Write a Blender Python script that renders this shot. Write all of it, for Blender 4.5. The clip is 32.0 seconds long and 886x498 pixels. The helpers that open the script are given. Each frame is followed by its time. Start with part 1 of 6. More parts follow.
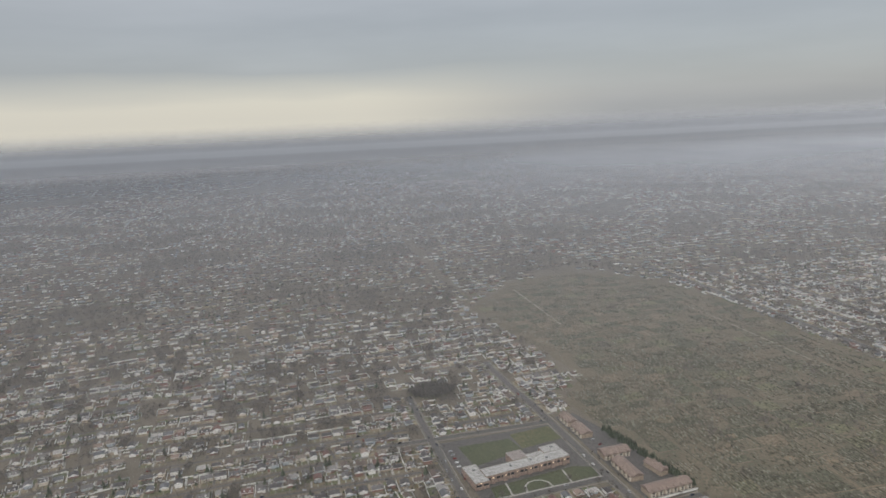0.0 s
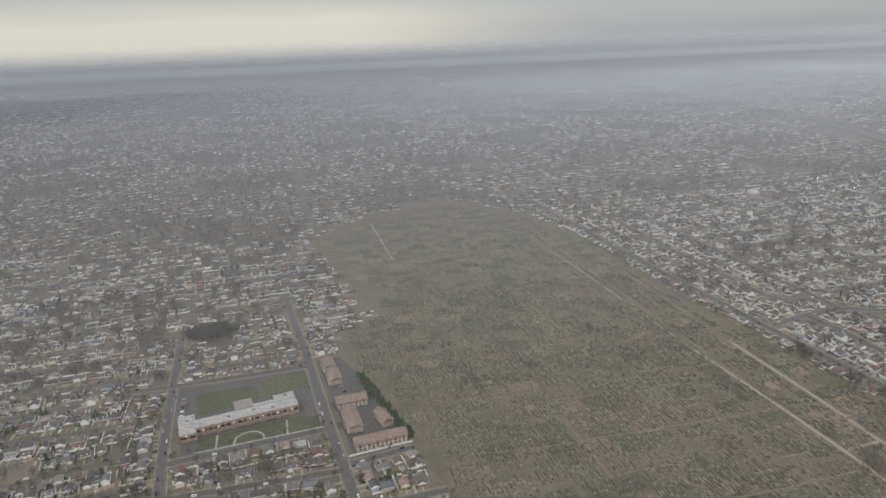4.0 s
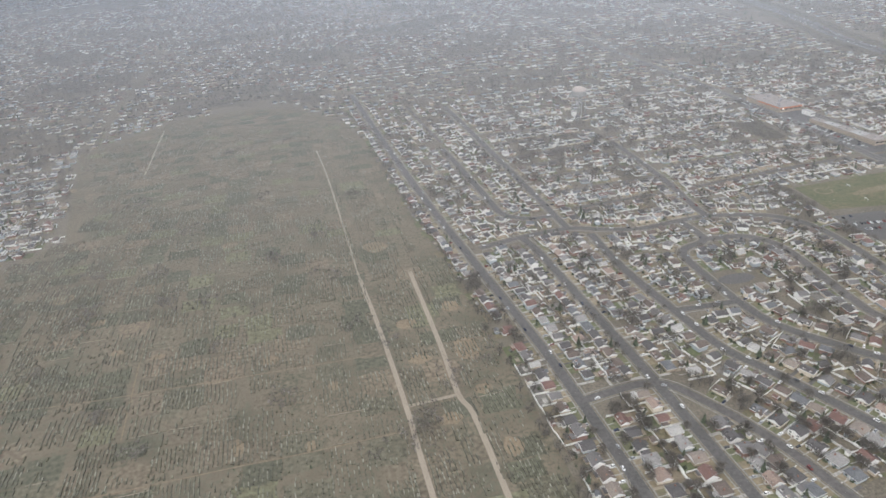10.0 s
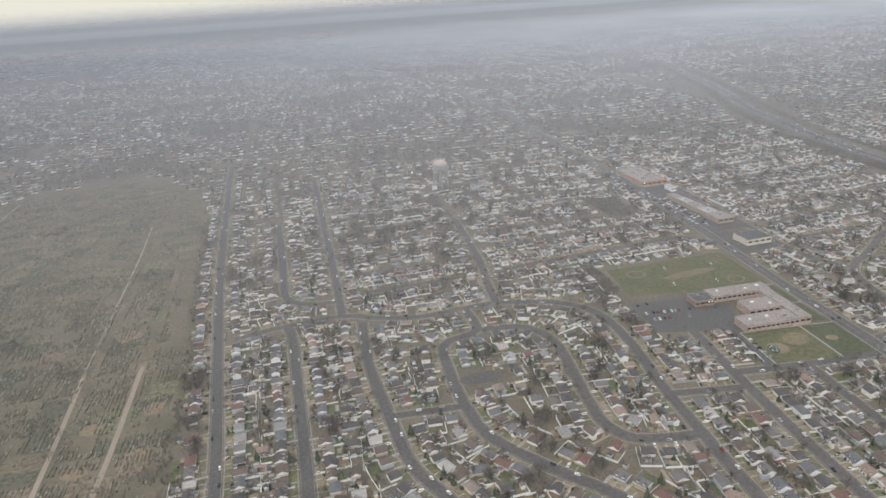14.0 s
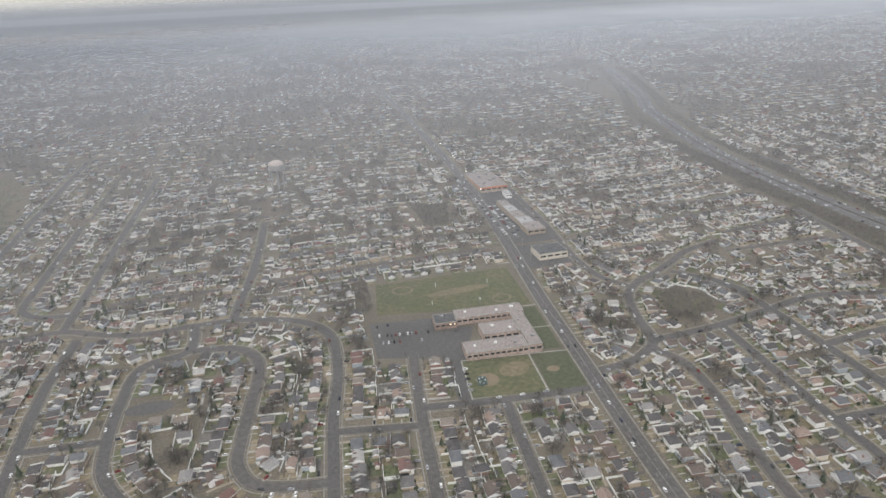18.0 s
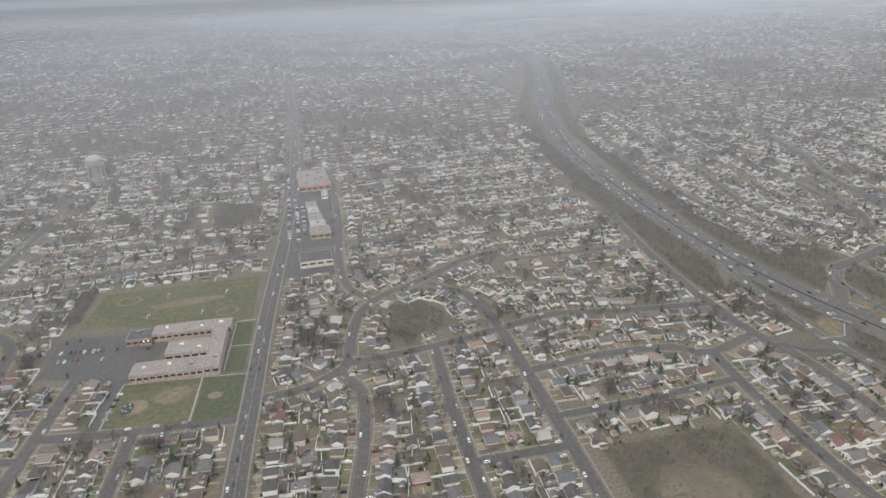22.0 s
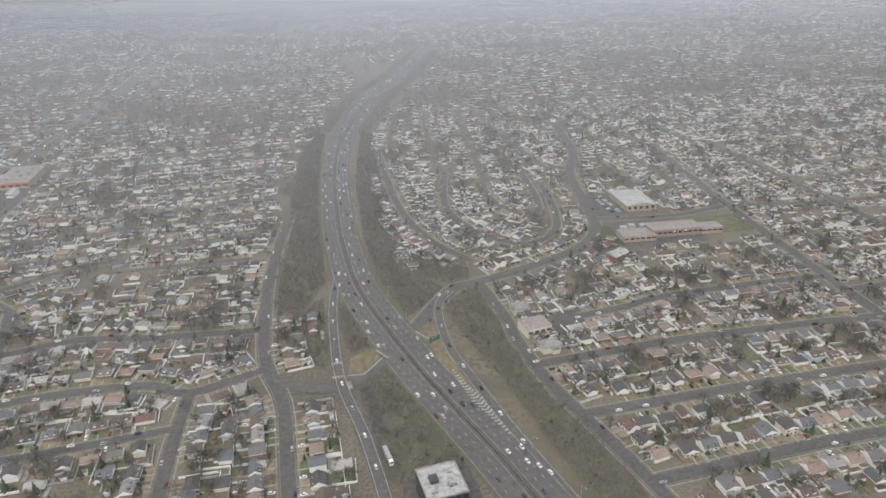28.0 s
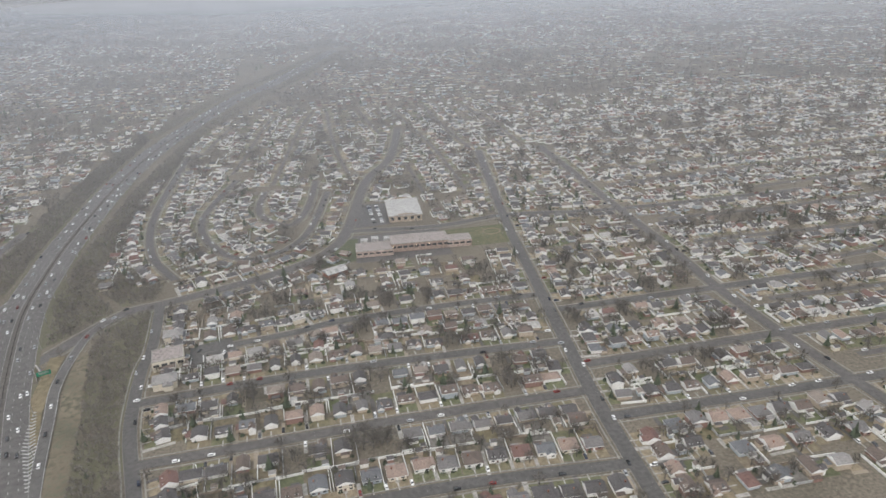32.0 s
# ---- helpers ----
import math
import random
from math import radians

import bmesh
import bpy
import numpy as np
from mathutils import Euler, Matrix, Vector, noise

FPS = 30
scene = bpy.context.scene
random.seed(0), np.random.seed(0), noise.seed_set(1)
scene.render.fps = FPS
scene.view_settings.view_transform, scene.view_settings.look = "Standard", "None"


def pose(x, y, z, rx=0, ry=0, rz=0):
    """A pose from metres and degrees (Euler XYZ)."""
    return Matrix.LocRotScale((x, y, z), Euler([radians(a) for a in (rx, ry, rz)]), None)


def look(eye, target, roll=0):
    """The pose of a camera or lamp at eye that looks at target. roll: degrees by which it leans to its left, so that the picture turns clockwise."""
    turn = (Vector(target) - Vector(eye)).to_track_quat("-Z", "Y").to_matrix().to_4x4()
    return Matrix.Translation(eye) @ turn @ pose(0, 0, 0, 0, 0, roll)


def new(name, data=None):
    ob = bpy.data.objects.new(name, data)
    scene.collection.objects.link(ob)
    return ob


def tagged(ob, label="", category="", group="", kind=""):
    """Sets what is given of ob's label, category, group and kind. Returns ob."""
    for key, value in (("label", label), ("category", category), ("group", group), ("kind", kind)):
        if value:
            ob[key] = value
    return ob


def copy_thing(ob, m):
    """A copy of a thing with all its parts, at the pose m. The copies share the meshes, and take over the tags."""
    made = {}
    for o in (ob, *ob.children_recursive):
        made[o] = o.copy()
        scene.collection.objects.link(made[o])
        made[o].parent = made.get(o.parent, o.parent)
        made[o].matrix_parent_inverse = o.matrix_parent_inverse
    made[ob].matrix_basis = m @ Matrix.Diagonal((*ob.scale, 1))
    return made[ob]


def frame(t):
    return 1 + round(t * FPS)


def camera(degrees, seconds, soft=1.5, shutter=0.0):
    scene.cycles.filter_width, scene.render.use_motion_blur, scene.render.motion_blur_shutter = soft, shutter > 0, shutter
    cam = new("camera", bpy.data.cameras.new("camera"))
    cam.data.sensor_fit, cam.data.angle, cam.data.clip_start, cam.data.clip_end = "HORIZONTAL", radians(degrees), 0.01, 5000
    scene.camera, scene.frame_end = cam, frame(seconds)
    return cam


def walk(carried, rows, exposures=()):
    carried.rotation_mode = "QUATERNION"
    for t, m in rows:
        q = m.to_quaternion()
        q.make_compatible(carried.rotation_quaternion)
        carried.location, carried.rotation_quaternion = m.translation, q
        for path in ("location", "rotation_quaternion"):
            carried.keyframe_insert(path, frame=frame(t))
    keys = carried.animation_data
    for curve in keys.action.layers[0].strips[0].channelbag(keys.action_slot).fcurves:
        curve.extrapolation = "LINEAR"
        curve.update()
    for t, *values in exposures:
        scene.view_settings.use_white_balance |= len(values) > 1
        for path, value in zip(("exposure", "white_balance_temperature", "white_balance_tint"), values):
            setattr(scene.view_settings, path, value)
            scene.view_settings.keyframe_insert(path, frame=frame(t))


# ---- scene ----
# The aircraft holds one straight glide at a steady speed. The camera turns a little in the window.
cam = camera(67.5, 32.0, soft=1.56)
SPEED, MID_HEIGHT, SINK = 38.5, 180.0, -2.078
TURNS = [  # seconds, yaw to the left of +y, pitch, lean
    (0, -12.74, -11.76, -2.39), (0.5, -13.06, -11.86, -2.25), (1, -13.40, -12.13, -2.03), (1.5, -13.80, -12.42, -2.11), (2, -14.10, -13.13, -2.03),
    (2.5, -14.24, -14.86, -1.83), (4.5, -13.79, -20.39, -1.78), (5, -13.93, -23.62, -1.73), (5.5, -14.08, -25.50, -1.74), (6, -13.87, -26.75, -2.11),
    (6.5, -13.46, -27.57, -2.52), (7, -12.91, -27.84, -2.98), (7.5, -12.53, -27.91, -3.27), (8, -12.34, -28.04, -3.46), (8.5, -12.18, -28.19, -3.53),
    (9, -11.88, -28.29, -3.52), (9.5, -11.93, -28.20, -3.22), (10, -12.13, -27.14, -3.38), (10.5, -12.10, -26.05, -3.33), (11, -11.81, -24.49, -3.49),
    (11.5, -11.40, -22.35, -3.64), (12, -11.50, -21.56, -3.86), (12.5, -11.58, -21.18, -3.72), (13, -11.56, -21.12, -3.80), (13.5, -11.57, -21.23, -3.67),
    (14, -11.55, -21.65, -3.50), (14.5, -11.73, -22.40, -3.28), (16.5, -11.91, -22.44, -2.71), (17, -12.00, -22.15, -2.69), (17.5, -12.02, -22.12, -2.54),
    (18, -11.72, -22.19, -2.47), (18.5, -11.27, -22.45, -2.22), (19, -10.90, -22.82, -2.03), (19.5, -10.70, -23.08, -1.88), (20, -10.75, -23.11, -1.72),
    (20.5, -11.25, -22.99, -1.44), (21, -11.82, -22.71, -1.36), (21.5, -11.87, -22.68, -1.58), (22, -11.82, -22.89, -1.73), (22.5, -11.76, -23.23, -1.77),
    (23, -11.72, -23.55, -1.70), (23.5, -11.68, -23.66, -1.61), (24, -11.55, -23.68, -1.58), (24.5, -11.39, -23.64, -1.39), (25, -11.12, -23.65, -1.39),
    (25.5, -10.94, -23.75, -1.41), (27.5, -11.62, -23.78, -0.98), (28, -11.40, -23.69, -1.22), (28.5, -11.00, -23.63, -1.36), (29, -10.77, -23.63, -1.49),
    (29.5, -10.66, -23.66, -1.66), (30, -10.62, -23.60, -1.60), (30.5, -10.82, -23.60, -1.73), (31, -11.16, -23.74, -2.17), (31.5, -11.64, -23.77, -1.82),
    (32, -11.73, -23.66, -1.62),
]


def flight(t, yaw, pitch, lean):
    eye = Vector((SPEED * t, 0.0, MID_HEIGHT + SINK * (t - 16) + 0.00025 * (t - 16) ** 2))
    yaw, pitch = radians(yaw), radians(pitch)
    ahead = Vector((-math.sin(yaw) * math.cos(pitch), math.cos(yaw) * math.cos(pitch), math.sin(pitch)))
    return look(eye, eye + ahead, lean)


walk(cam, [(row[0], flight(*row)) for row in TURNS], exposures=[(0, -0.16, 6500, 10), (2.5, -0.14, 6500, 10), (5, -0.02, 6350, 10), (6, 0.02, 6280, 10), (7, 0.08, 6250, 10), (8, 0.32, 6250, 10), (10, 0.4, 6250, 10), (11, 0.35, 6280, 10), (12, 0.26, 6320, 10), (13, 0.2, 6380, 10), (32, 0.26, 6390, 10)])

# ---- world and light ----
world = bpy.data.worlds.new("overcast")
scene.world = world
world.use_nodes = True
wn, wl = world.node_tree.nodes, world.node_tree.links
wn.clear()
SUN_HEIGHT, SUN_TURN = radians(42), radians(-148)
sky = wn.new("ShaderNodeTexSky")
sky.sky_type, sky.sun_disc, sky.sun_elevation, sky.sun_rotation = "NISHITA", False, SUN_HEIGHT, SUN_TURN
sky_dim = wn.new("ShaderNodeVectorMath")
sky_dim.operation = "SCALE"
sky_dim.inputs["Scale"].default_value = 0.02
wl.new(sky.outputs[0], sky_dim.inputs[0])
way = wn.new("ShaderNodeTexCoord")
split = wn.new("ShaderNodeSeparateXYZ")
wl.new(way.outputs["Generated"], split.inputs[0])
cloud_map = wn.new("ShaderNodeMapping")
cloud_map.inputs["Scale"].default_value = (1.5, 1.5, 9)
wl.new(way.outputs["Generated"], cloud_map.inputs[0])
cloud = wn.new("ShaderNodeTexNoise")
cloud.inputs["Scale"].default_value, cloud.inputs["Detail"].default_value = 2.2, 6
wl.new(cloud_map.outputs[0], cloud.inputs[0])
deck = wn.new("ShaderNodeValToRGB")  # the cloud deck from the horizon up
deck.color_ramp.elements[0].position, deck.color_ramp.elements[0].color = 0.0, (0.35, 0.36, 0.378, 1)
deck.color_ramp.elements[1].position, deck.color_ramp.elements[1].color = 0.6, (0.965, 0.97, 0.98, 1)
e = deck.color_ramp.elements.new(0.12)
e.color = (0.355, 0.367, 0.385, 1)
wl.new(split.outputs["Z"], deck.inputs[0])
mott = wn.new("ShaderNodeMath")
mott.operation, mott.inputs[1].default_value = "MULTIPLY_ADD", 0.35
mott.inputs[2].default_value = 0.82
wl.new(cloud.outputs[0], mott.inputs[0])
deck_m = wn.new("ShaderNodeVectorMath")
deck_m.operation = "SCALE"
wl.new(deck.outputs[0], deck_m.inputs[0])
wl.new(mott.outputs[0], deck_m.inputs["Scale"])
# The clear strip below the deck's edge, to the north-west.
strip = wn.new("ShaderNodeValToRGB")
for el, (pos, val) in zip(strip.color_ramp.elements, ((0.0, 0.0), (1.0, 0.0))):
    el.position, el.color = pos, (val, val, val, 1)
for pos, val in ((0.30, 0.0), (0.40, 1.0), (0.68, 0.85), (0.88, 0.0)):
    el = strip.color_ramp.elements.new(pos)
    el.color = (val, val, val, 1)
lift = wn.new("ShaderNodeMath")
lift.operation, lift.inputs[1].default_value, lift.inputs[2].default_value = "MULTIPLY_ADD", 4.5, 0.5
wl.new(split.outputs["Z"], lift.inputs[0])
wob = wn.new("ShaderNodeMath")
wob.operation, wob.inputs[1].default_value = "MULTIPLY_ADD", 0.18
wl.new(cloud.outputs[0], wob.inputs[0])
wl.new(lift.outputs[0], wob.inputs[2])
wl.new(wob.outputs[0], strip.inputs[0])
west = wn.new("ShaderNodeMapRange")
west.inputs[1].default_value, west.inputs[2].default_value = 0.5, 0.08
west.interpolation_type = "SMOOTHSTEP"
wl.new(split.outputs["X"], west.inputs[0])
both = wn.new("ShaderNodeMath")
both.operation = "MULTIPLY"
wl.new(strip.outputs[0], both.inputs[0])
wl.new(west.outputs[0], both.inputs[1])
glow = wn.new("ShaderNodeMix")
glow.data_type = "RGBA"
wl.new(both.outputs[0], glow.inputs[0])
wl.new(deck_m.outputs[0], glow.inputs[6])
glow.inputs[7].default_value = (0.7, 0.665, 0.575, 1)
total = wn.new("ShaderNodeVectorMath")
wl.new(glow.outputs[2], total.inputs[0])
wl.new(sky_dim.outputs[0], total.inputs[1])
back = wn.new("ShaderNodeBackground")
back.inputs[1].default_value = 1.0
wl.new(total.outputs[0], back.inputs[0])
wout = wn.new("ShaderNodeOutputWorld")
wl.new(back.outputs[0], wout.inputs[0])

sun = new("sun", bpy.data.lights.new("sun", "SUN"))
sun.data.energy, sun.data.angle, sun.data.color = 1.15, radians(14), (1.0, 0.92, 0.82)
sun.matrix_world = look((math.sin(SUN_TURN) * 470, math.cos(SUN_TURN) * 470, 423), (0, 0, 0))

# ---- materials ----


def ramp(nodes, stops, mode="LINEAR"):
    r = nodes.new("ShaderNodeValToRGB")
    r.color_ramp.interpolation = mode
    els = r.color_ramp.elements
    while len(els) < len(stops):
        els.new(0.5)
    for el, (pos, col) in zip(els, stops):
        el.position, el.color = pos, (*col, 1)
    return r


def material(name, colours, rough=0.85, big=0.08, small=1.2, metal=0.0, pick=None, amount=0.35, bump=0.0, spec=0.4):
    """Colours blended by noise at two scales. pick: 'island' or 'object' gives every piece a colour of its own."""
    m = bpy.data.materials.new(name)
    m.use_nodes = True
    n, l = m.node_tree.nodes, m.node_tree.links
    bsdf = n["Principled BSDF"]
    geo = n.new("ShaderNodeNewGeometry")
    wide, fine = n.new("ShaderNodeTexNoise"), n.new("ShaderNodeTexNoise")
    wide.inputs["Scale"].default_value, fine.inputs["Scale"].default_value = big, small
    wide.inputs["Detail"].default_value, fine.inputs["Detail"].default_value = 4, 5
    for t in (wide, fine):
        l.new(geo.outputs["Position"], t.inputs["Vector"])
    stops = [(i / max(1, len(colours) - 1), c) for i, c in enumerate(colours)]
    if pick:
        table = ramp(n, [(i / len(colours), c) for i, c in enumerate(colours)], "CONSTANT")
        if pick == "island":
            l.new(geo.outputs["Random Per Island"], table.inputs[0])
        else:
            l.new(n.new("ShaderNodeObjectInfo").outputs["Random"], table.inputs[0])
    else:
        table = ramp(n, [(0.3 + 0.4 * s, c) for s, c in stops])
        mixed = n.new("ShaderNodeMath")
        mixed.operation, mixed.inputs[1].default_value = "MULTIPLY_ADD", 0.45
        half = n.new("ShaderNodeMath")
        half.operation, half.inputs[1].default_value = "MULTIPLY", 0.55
        l.new(wide.outputs[0], half.inputs[0])
        l.new(fine.outputs[0], mixed.inputs[0])
        l.new(half.outputs[0], mixed.inputs[2])
        l.new(mixed.outputs[0], table.inputs[0])
    shade = n.new("ShaderNodeMapRange")
    shade.inputs[1].default_value, shade.inputs[2].default_value = 0.3, 0.7
    shade.inputs[3].default_value, shade.inputs[4].default_value = 1 - amount, 1 + amount
    l.new(fine.outputs[0], shade.inputs[0])
    out = n.new("ShaderNodeVectorMath")
    out.operation = "SCALE"
    l.new(table.outputs[0], out.inputs[0])
    l.new(shade.outputs[0], out.inputs["Scale"])
    l.new(out.outputs[0], bsdf.inputs["Base Color"])
    bsdf.inputs["Roughness"].default_value, bsdf.inputs["Metallic"].default_value = rough, metal
    bsdf.inputs["Specular IOR Level"].default_value = spec
    if bump:
        b = n.new("ShaderNodeBump")
        b.inputs["Strength"].default_value, b.inputs["Distance"].default_value = bump, 0.3
        l.new(fine.outputs[0], b.inputs["Height"])
        l.new(b.outputs[0], bsdf.inputs["Normal"])
    return m


M_GROUND = material("winter_turf", [(0.1, 0.092, 0.068), (0.125, 0.108, 0.083), (0.16, 0.138, 0.107), (0.112, 0.108, 0.073)], 0.95, 0.02, 0.9, amount=0.22)
M_LAWN = material("green_lawn", [(0.08, 0.09, 0.045), (0.1, 0.102, 0.054), (0.14, 0.118, 0.072)], 0.95, 0.05, 0.4, amount=0.2)
M_LAWN_DARK = material("dark_lawn", [(0.066, 0.077, 0.043), (0.09, 0.094, 0.055)], 0.95, 0.05, 0.5, amount=0.2)
M_CEMETERY = material("cemetery_turf", [(0.088, 0.086, 0.06), (0.114, 0.106, 0.074), (0.155, 0.128, 0.092), (0.09, 0.089, 0.062), (0.135, 0.113, 0.083)], 0.95, 0.045, 0.5, amount=0.25)
M_TAN = material("bare_tan_earth", [(0.17, 0.132, 0.09), (0.23, 0.178, 0.122)], 0.95, 0.15, 0.9, amount=0.2)
M_GRAVEL = material("pale_gravel", [(0.25, 0.21, 0.165), (0.31, 0.265, 0.21)], 0.95, 0.1, 3.0, amount=0.12)
M_ASPHALT = material("wet_asphalt", [(0.074, 0.07, 0.066), (0.098, 0.092, 0.087)], 0.7, 0.05, 0.7, amount=0.2)
M_ASPHALT_OLD = material("worn_asphalt", [(0.08, 0.074, 0.069), (0.106, 0.098, 0.092)], 0.72, 0.05, 0.5, amount=0.2)
M_HIGHWAY = material("worn_parkway_asphalt", [(0.084, 0.078, 0.074), (0.11, 0.103, 0.097)], 0.68, 0.06, 0.5, amount=0.14)
M_MEDIAN = material("worn_median", [(0.085, 0.077, 0.069), (0.12, 0.108, 0.096)], 0.9, 0.1, 0.8, amount=0.2)
M_CONCRETE = material("concrete", [(0.27, 0.26, 0.235), (0.37, 0.35, 0.32)], 0.8, 0.1, 0.8, amount=0.25)
M_PAVEMENT = material("damp_pavement", [(0.19, 0.178, 0.158), (0.27, 0.252, 0.225)], 0.85, 0.15, 1.2, amount=0.3)
M_PAINT = material("road_paint", [(0.2, 0.2, 0.19), (0.34, 0.335, 0.32), (0.42, 0.41, 0.39)], 0.7, 0.2, 1.0, amount=0.25)
M_LITTER = material("leaf_litter", [(0.1, 0.09, 0.07), (0.125, 0.108, 0.085), (0.115, 0.112, 0.07), (0.105, 0.094, 0.076)], 0.95, 0.05, 0.7, amount=0.15)
M_TWIG = material("bare_twigs", [(0.115, 0.104, 0.092), (0.15, 0.136, 0.12)], 0.95, 0.05, 0.4, amount=0.2)
M_BRUSH = material("bare_brush", [(0.16, 0.144, 0.128), (0.2, 0.18, 0.16)], 0.95, 0.05, 0.4, amount=0.15)
M_TRUNK = material("bark", [(0.11, 0.096, 0.082), (0.145, 0.126, 0.107)], 0.95, 0.3, 3.0)
M_NEEDLE = material("evergreen_needles", [(0.045, 0.058, 0.038), (0.07, 0.085, 0.05)], 0.9, 0.1, 0.8)
M_STONE = material("grave_granite", [(0.13, 0.125, 0.092), (0.2, 0.192, 0.148), (0.085, 0.082, 0.06), (0.155, 0.149, 0.112), (0.11, 0.106, 0.077), (0.26, 0.249, 0.2)], 0.7, pick="island", amount=0.2)
M_GLASS = material("window_glass", [(0.03, 0.035, 0.04), (0.05, 0.055, 0.06)], 0.12, 0.2, 1.0, spec=0.6)
M_TYRE = material("tyre_rubber", [(0.02, 0.02, 0.02), (0.03, 0.03, 0.03)], 0.9)
M_WHITE_ROOF = material("white_membrane_roof", [(0.28, 0.275, 0.262), (0.36, 0.352, 0.338), (0.32, 0.312, 0.298)], 0.7, 0.12, 0.6, amount=0.3)
M_BRICK = material("red_brick", [(0.2, 0.1, 0.075), (0.27, 0.14, 0.1)], 0.9, 0.2, 1.5)
M_DARKWALL = material("dark_curtain_wall", [(0.055, 0.057, 0.062), (0.075, 0.077, 0.082)], 0.35, 0.2, 1.0)
M_TANWALL = material("tan_masonry", [(0.32, 0.26, 0.2), (0.4, 0.33, 0.26)], 0.85, 0.2, 1.2)
M_PINKROOF = material("weathered_flat_roof", [(0.2, 0.17, 0.157), (0.27, 0.235, 0.22), (0.22, 0.2, 0.19)], 0.8, 0.12, 0.9, amount=0.3)
M_ORANGE = material("orange_panel", [(0.5, 0.17, 0.07), (0.55, 0.2, 0.09)], 0.6)
M_TOWER = material("pale_tank_paint", [(0.3, 0.29, 0.28), (0.36, 0.35, 0.34)], 0.6, 0.2, 1.0, amount=0.12)
M_TOWER_TOP = material("pinkish_tank_roof", [(0.38, 0.33, 0.3), (0.44, 0.385, 0.35)], 0.6, 0.2, 1.0, amount=0.12)
M_STEEL = material("galvanised_steel", [(0.3, 0.3, 0.3), (0.38, 0.38, 0.38)], 0.45, metal=0.6)
M_SIGN = material("green_sign_sheet", [(0.01, 0.16, 0.09), (0.015, 0.2, 0.11)], 0.5)
M_LAWN_WORN = material("worn_lawn", [(0.14, 0.122, 0.072), (0.19, 0.152, 0.098)], 0.95, 0.08, 0.5, amount=0.2)
M_SIGN_DARK = material("green_tarpaulin", [(0.03, 0.055, 0.05), (0.045, 0.07, 0.06)], 0.6)
M_PINKWALL = material("pinkish_masonry", [(0.36, 0.28, 0.24), (0.44, 0.35, 0.3)], 0.85, 0.2, 1.2)
M_BRICK_PALE = material("pale_brick", [(0.27, 0.2, 0.165), (0.34, 0.255, 0.21)], 0.85, 0.2, 1.2)
M_DARKROOF = material("dark_flat_roof", [(0.07, 0.07, 0.072), (0.11, 0.108, 0.105)], 0.8, 0.1, 0.6)
M_TERRACE_ROOF = material("reddish_brown_shingles", [(0.19, 0.142, 0.118), (0.26, 0.203, 0.172)], 0.85, 0.1, 1.5)
M_LAMP = bpy.data.materials.new("lit_lamp")
M_LAMP.use_nodes = True
M_LAMP.node_tree.nodes["Principled BSDF"].inputs["Emission Color"].default_value = (1.0, 0.72, 0.35, 1)
M_LAMP.node_tree.nodes["Principled BSDF"].inputs["Emission Strength"].default_value = 2.0

ROOFS = {"pale grey": (0.24, 0.228, 0.22), "mid-grey": (0.14, 0.132, 0.128), "dark grey": (0.082, 0.076, 0.075), "brown": (0.12, 0.094, 0.08), "tan": (0.21, 0.176, 0.15), "reddish": (0.15, 0.088, 0.075), "weathered white": (0.34, 0.328, 0.31), "blue-grey": (0.125, 0.128, 0.134), "pinkish tan": (0.25, 0.188, 0.155)}
WALLS = {"white": (0.8, 0.79, 0.76), "cream": (0.64, 0.58, 0.48), "pale blue-grey": (0.4, 0.44, 0.47), "brick-red": (0.27, 0.17, 0.14), "beige": (0.45, 0.38, 0.3)}
CARS = {"white": (0.82, 0.82, 0.81), "silver": (0.42, 0.43, 0.44), "black": (0.02, 0.02, 0.022), "dark grey": (0.09, 0.09, 0.095), "red": (0.2, 0.035, 0.03), "dark blue": (0.03, 0.04, 0.075)}
M_ROOF = {k: material(k.replace(" ", "_") + "_shingles", [tuple(c * 0.85 for c in v), tuple(c * 1.15 for c in v)], 0.75, 0.15, 2.5, amount=0.25) for k, v in ROOFS.items()}
M_WALL = {k: material(k.replace(" ", "_") + "_siding", [tuple(c * 0.9 for c in v), tuple(c * 1.05 for c in v)], 0.8, 0.2, 2.5, amount=0.12) for k, v in WALLS.items()}
M_TRIM = material("white_trim", [(0.76, 0.75, 0.73), (0.84, 0.83, 0.81)], 0.6, amount=0.06)
M_CAR = {k: material(k.replace(" ", "_") + "_car_paint", [v, v], 0.25, amount=0.05, spec=0.6) for k, v in CARS.items()}
M_ROOFS = material("mixed_shingles", [ROOFS[k] for k in ("pale grey", "mid-grey", "brown", "dark grey", "mid-grey", "brown", "dark grey", "reddish", "dark grey", "mid-grey", "tan", "brown", "dark grey", "dark grey", "brown", "blue-grey", "dark grey", "blue-grey", "pinkish tan", "weathered white", "brown", "dark grey")], 0.75, small=2.5, pick="island", amount=0.3)
M_WALLS = material("mixed_siding", [WALLS[k] for k in ("white", "cream", "brick-red", "pale blue-grey", "white", "beige", "brick-red", "white", "beige", "pale blue-grey")], 0.8, small=2.0, pick="island", amount=0.15)
M_CARS = material("mixed_car_paint", [CARS[k] for k in ("white", "silver", "black", "white", "white", "dark grey", "silver", "white", "white", "silver", "red", "white", "dark blue", "silver")], 0.25, pick="island", amount=0.05)

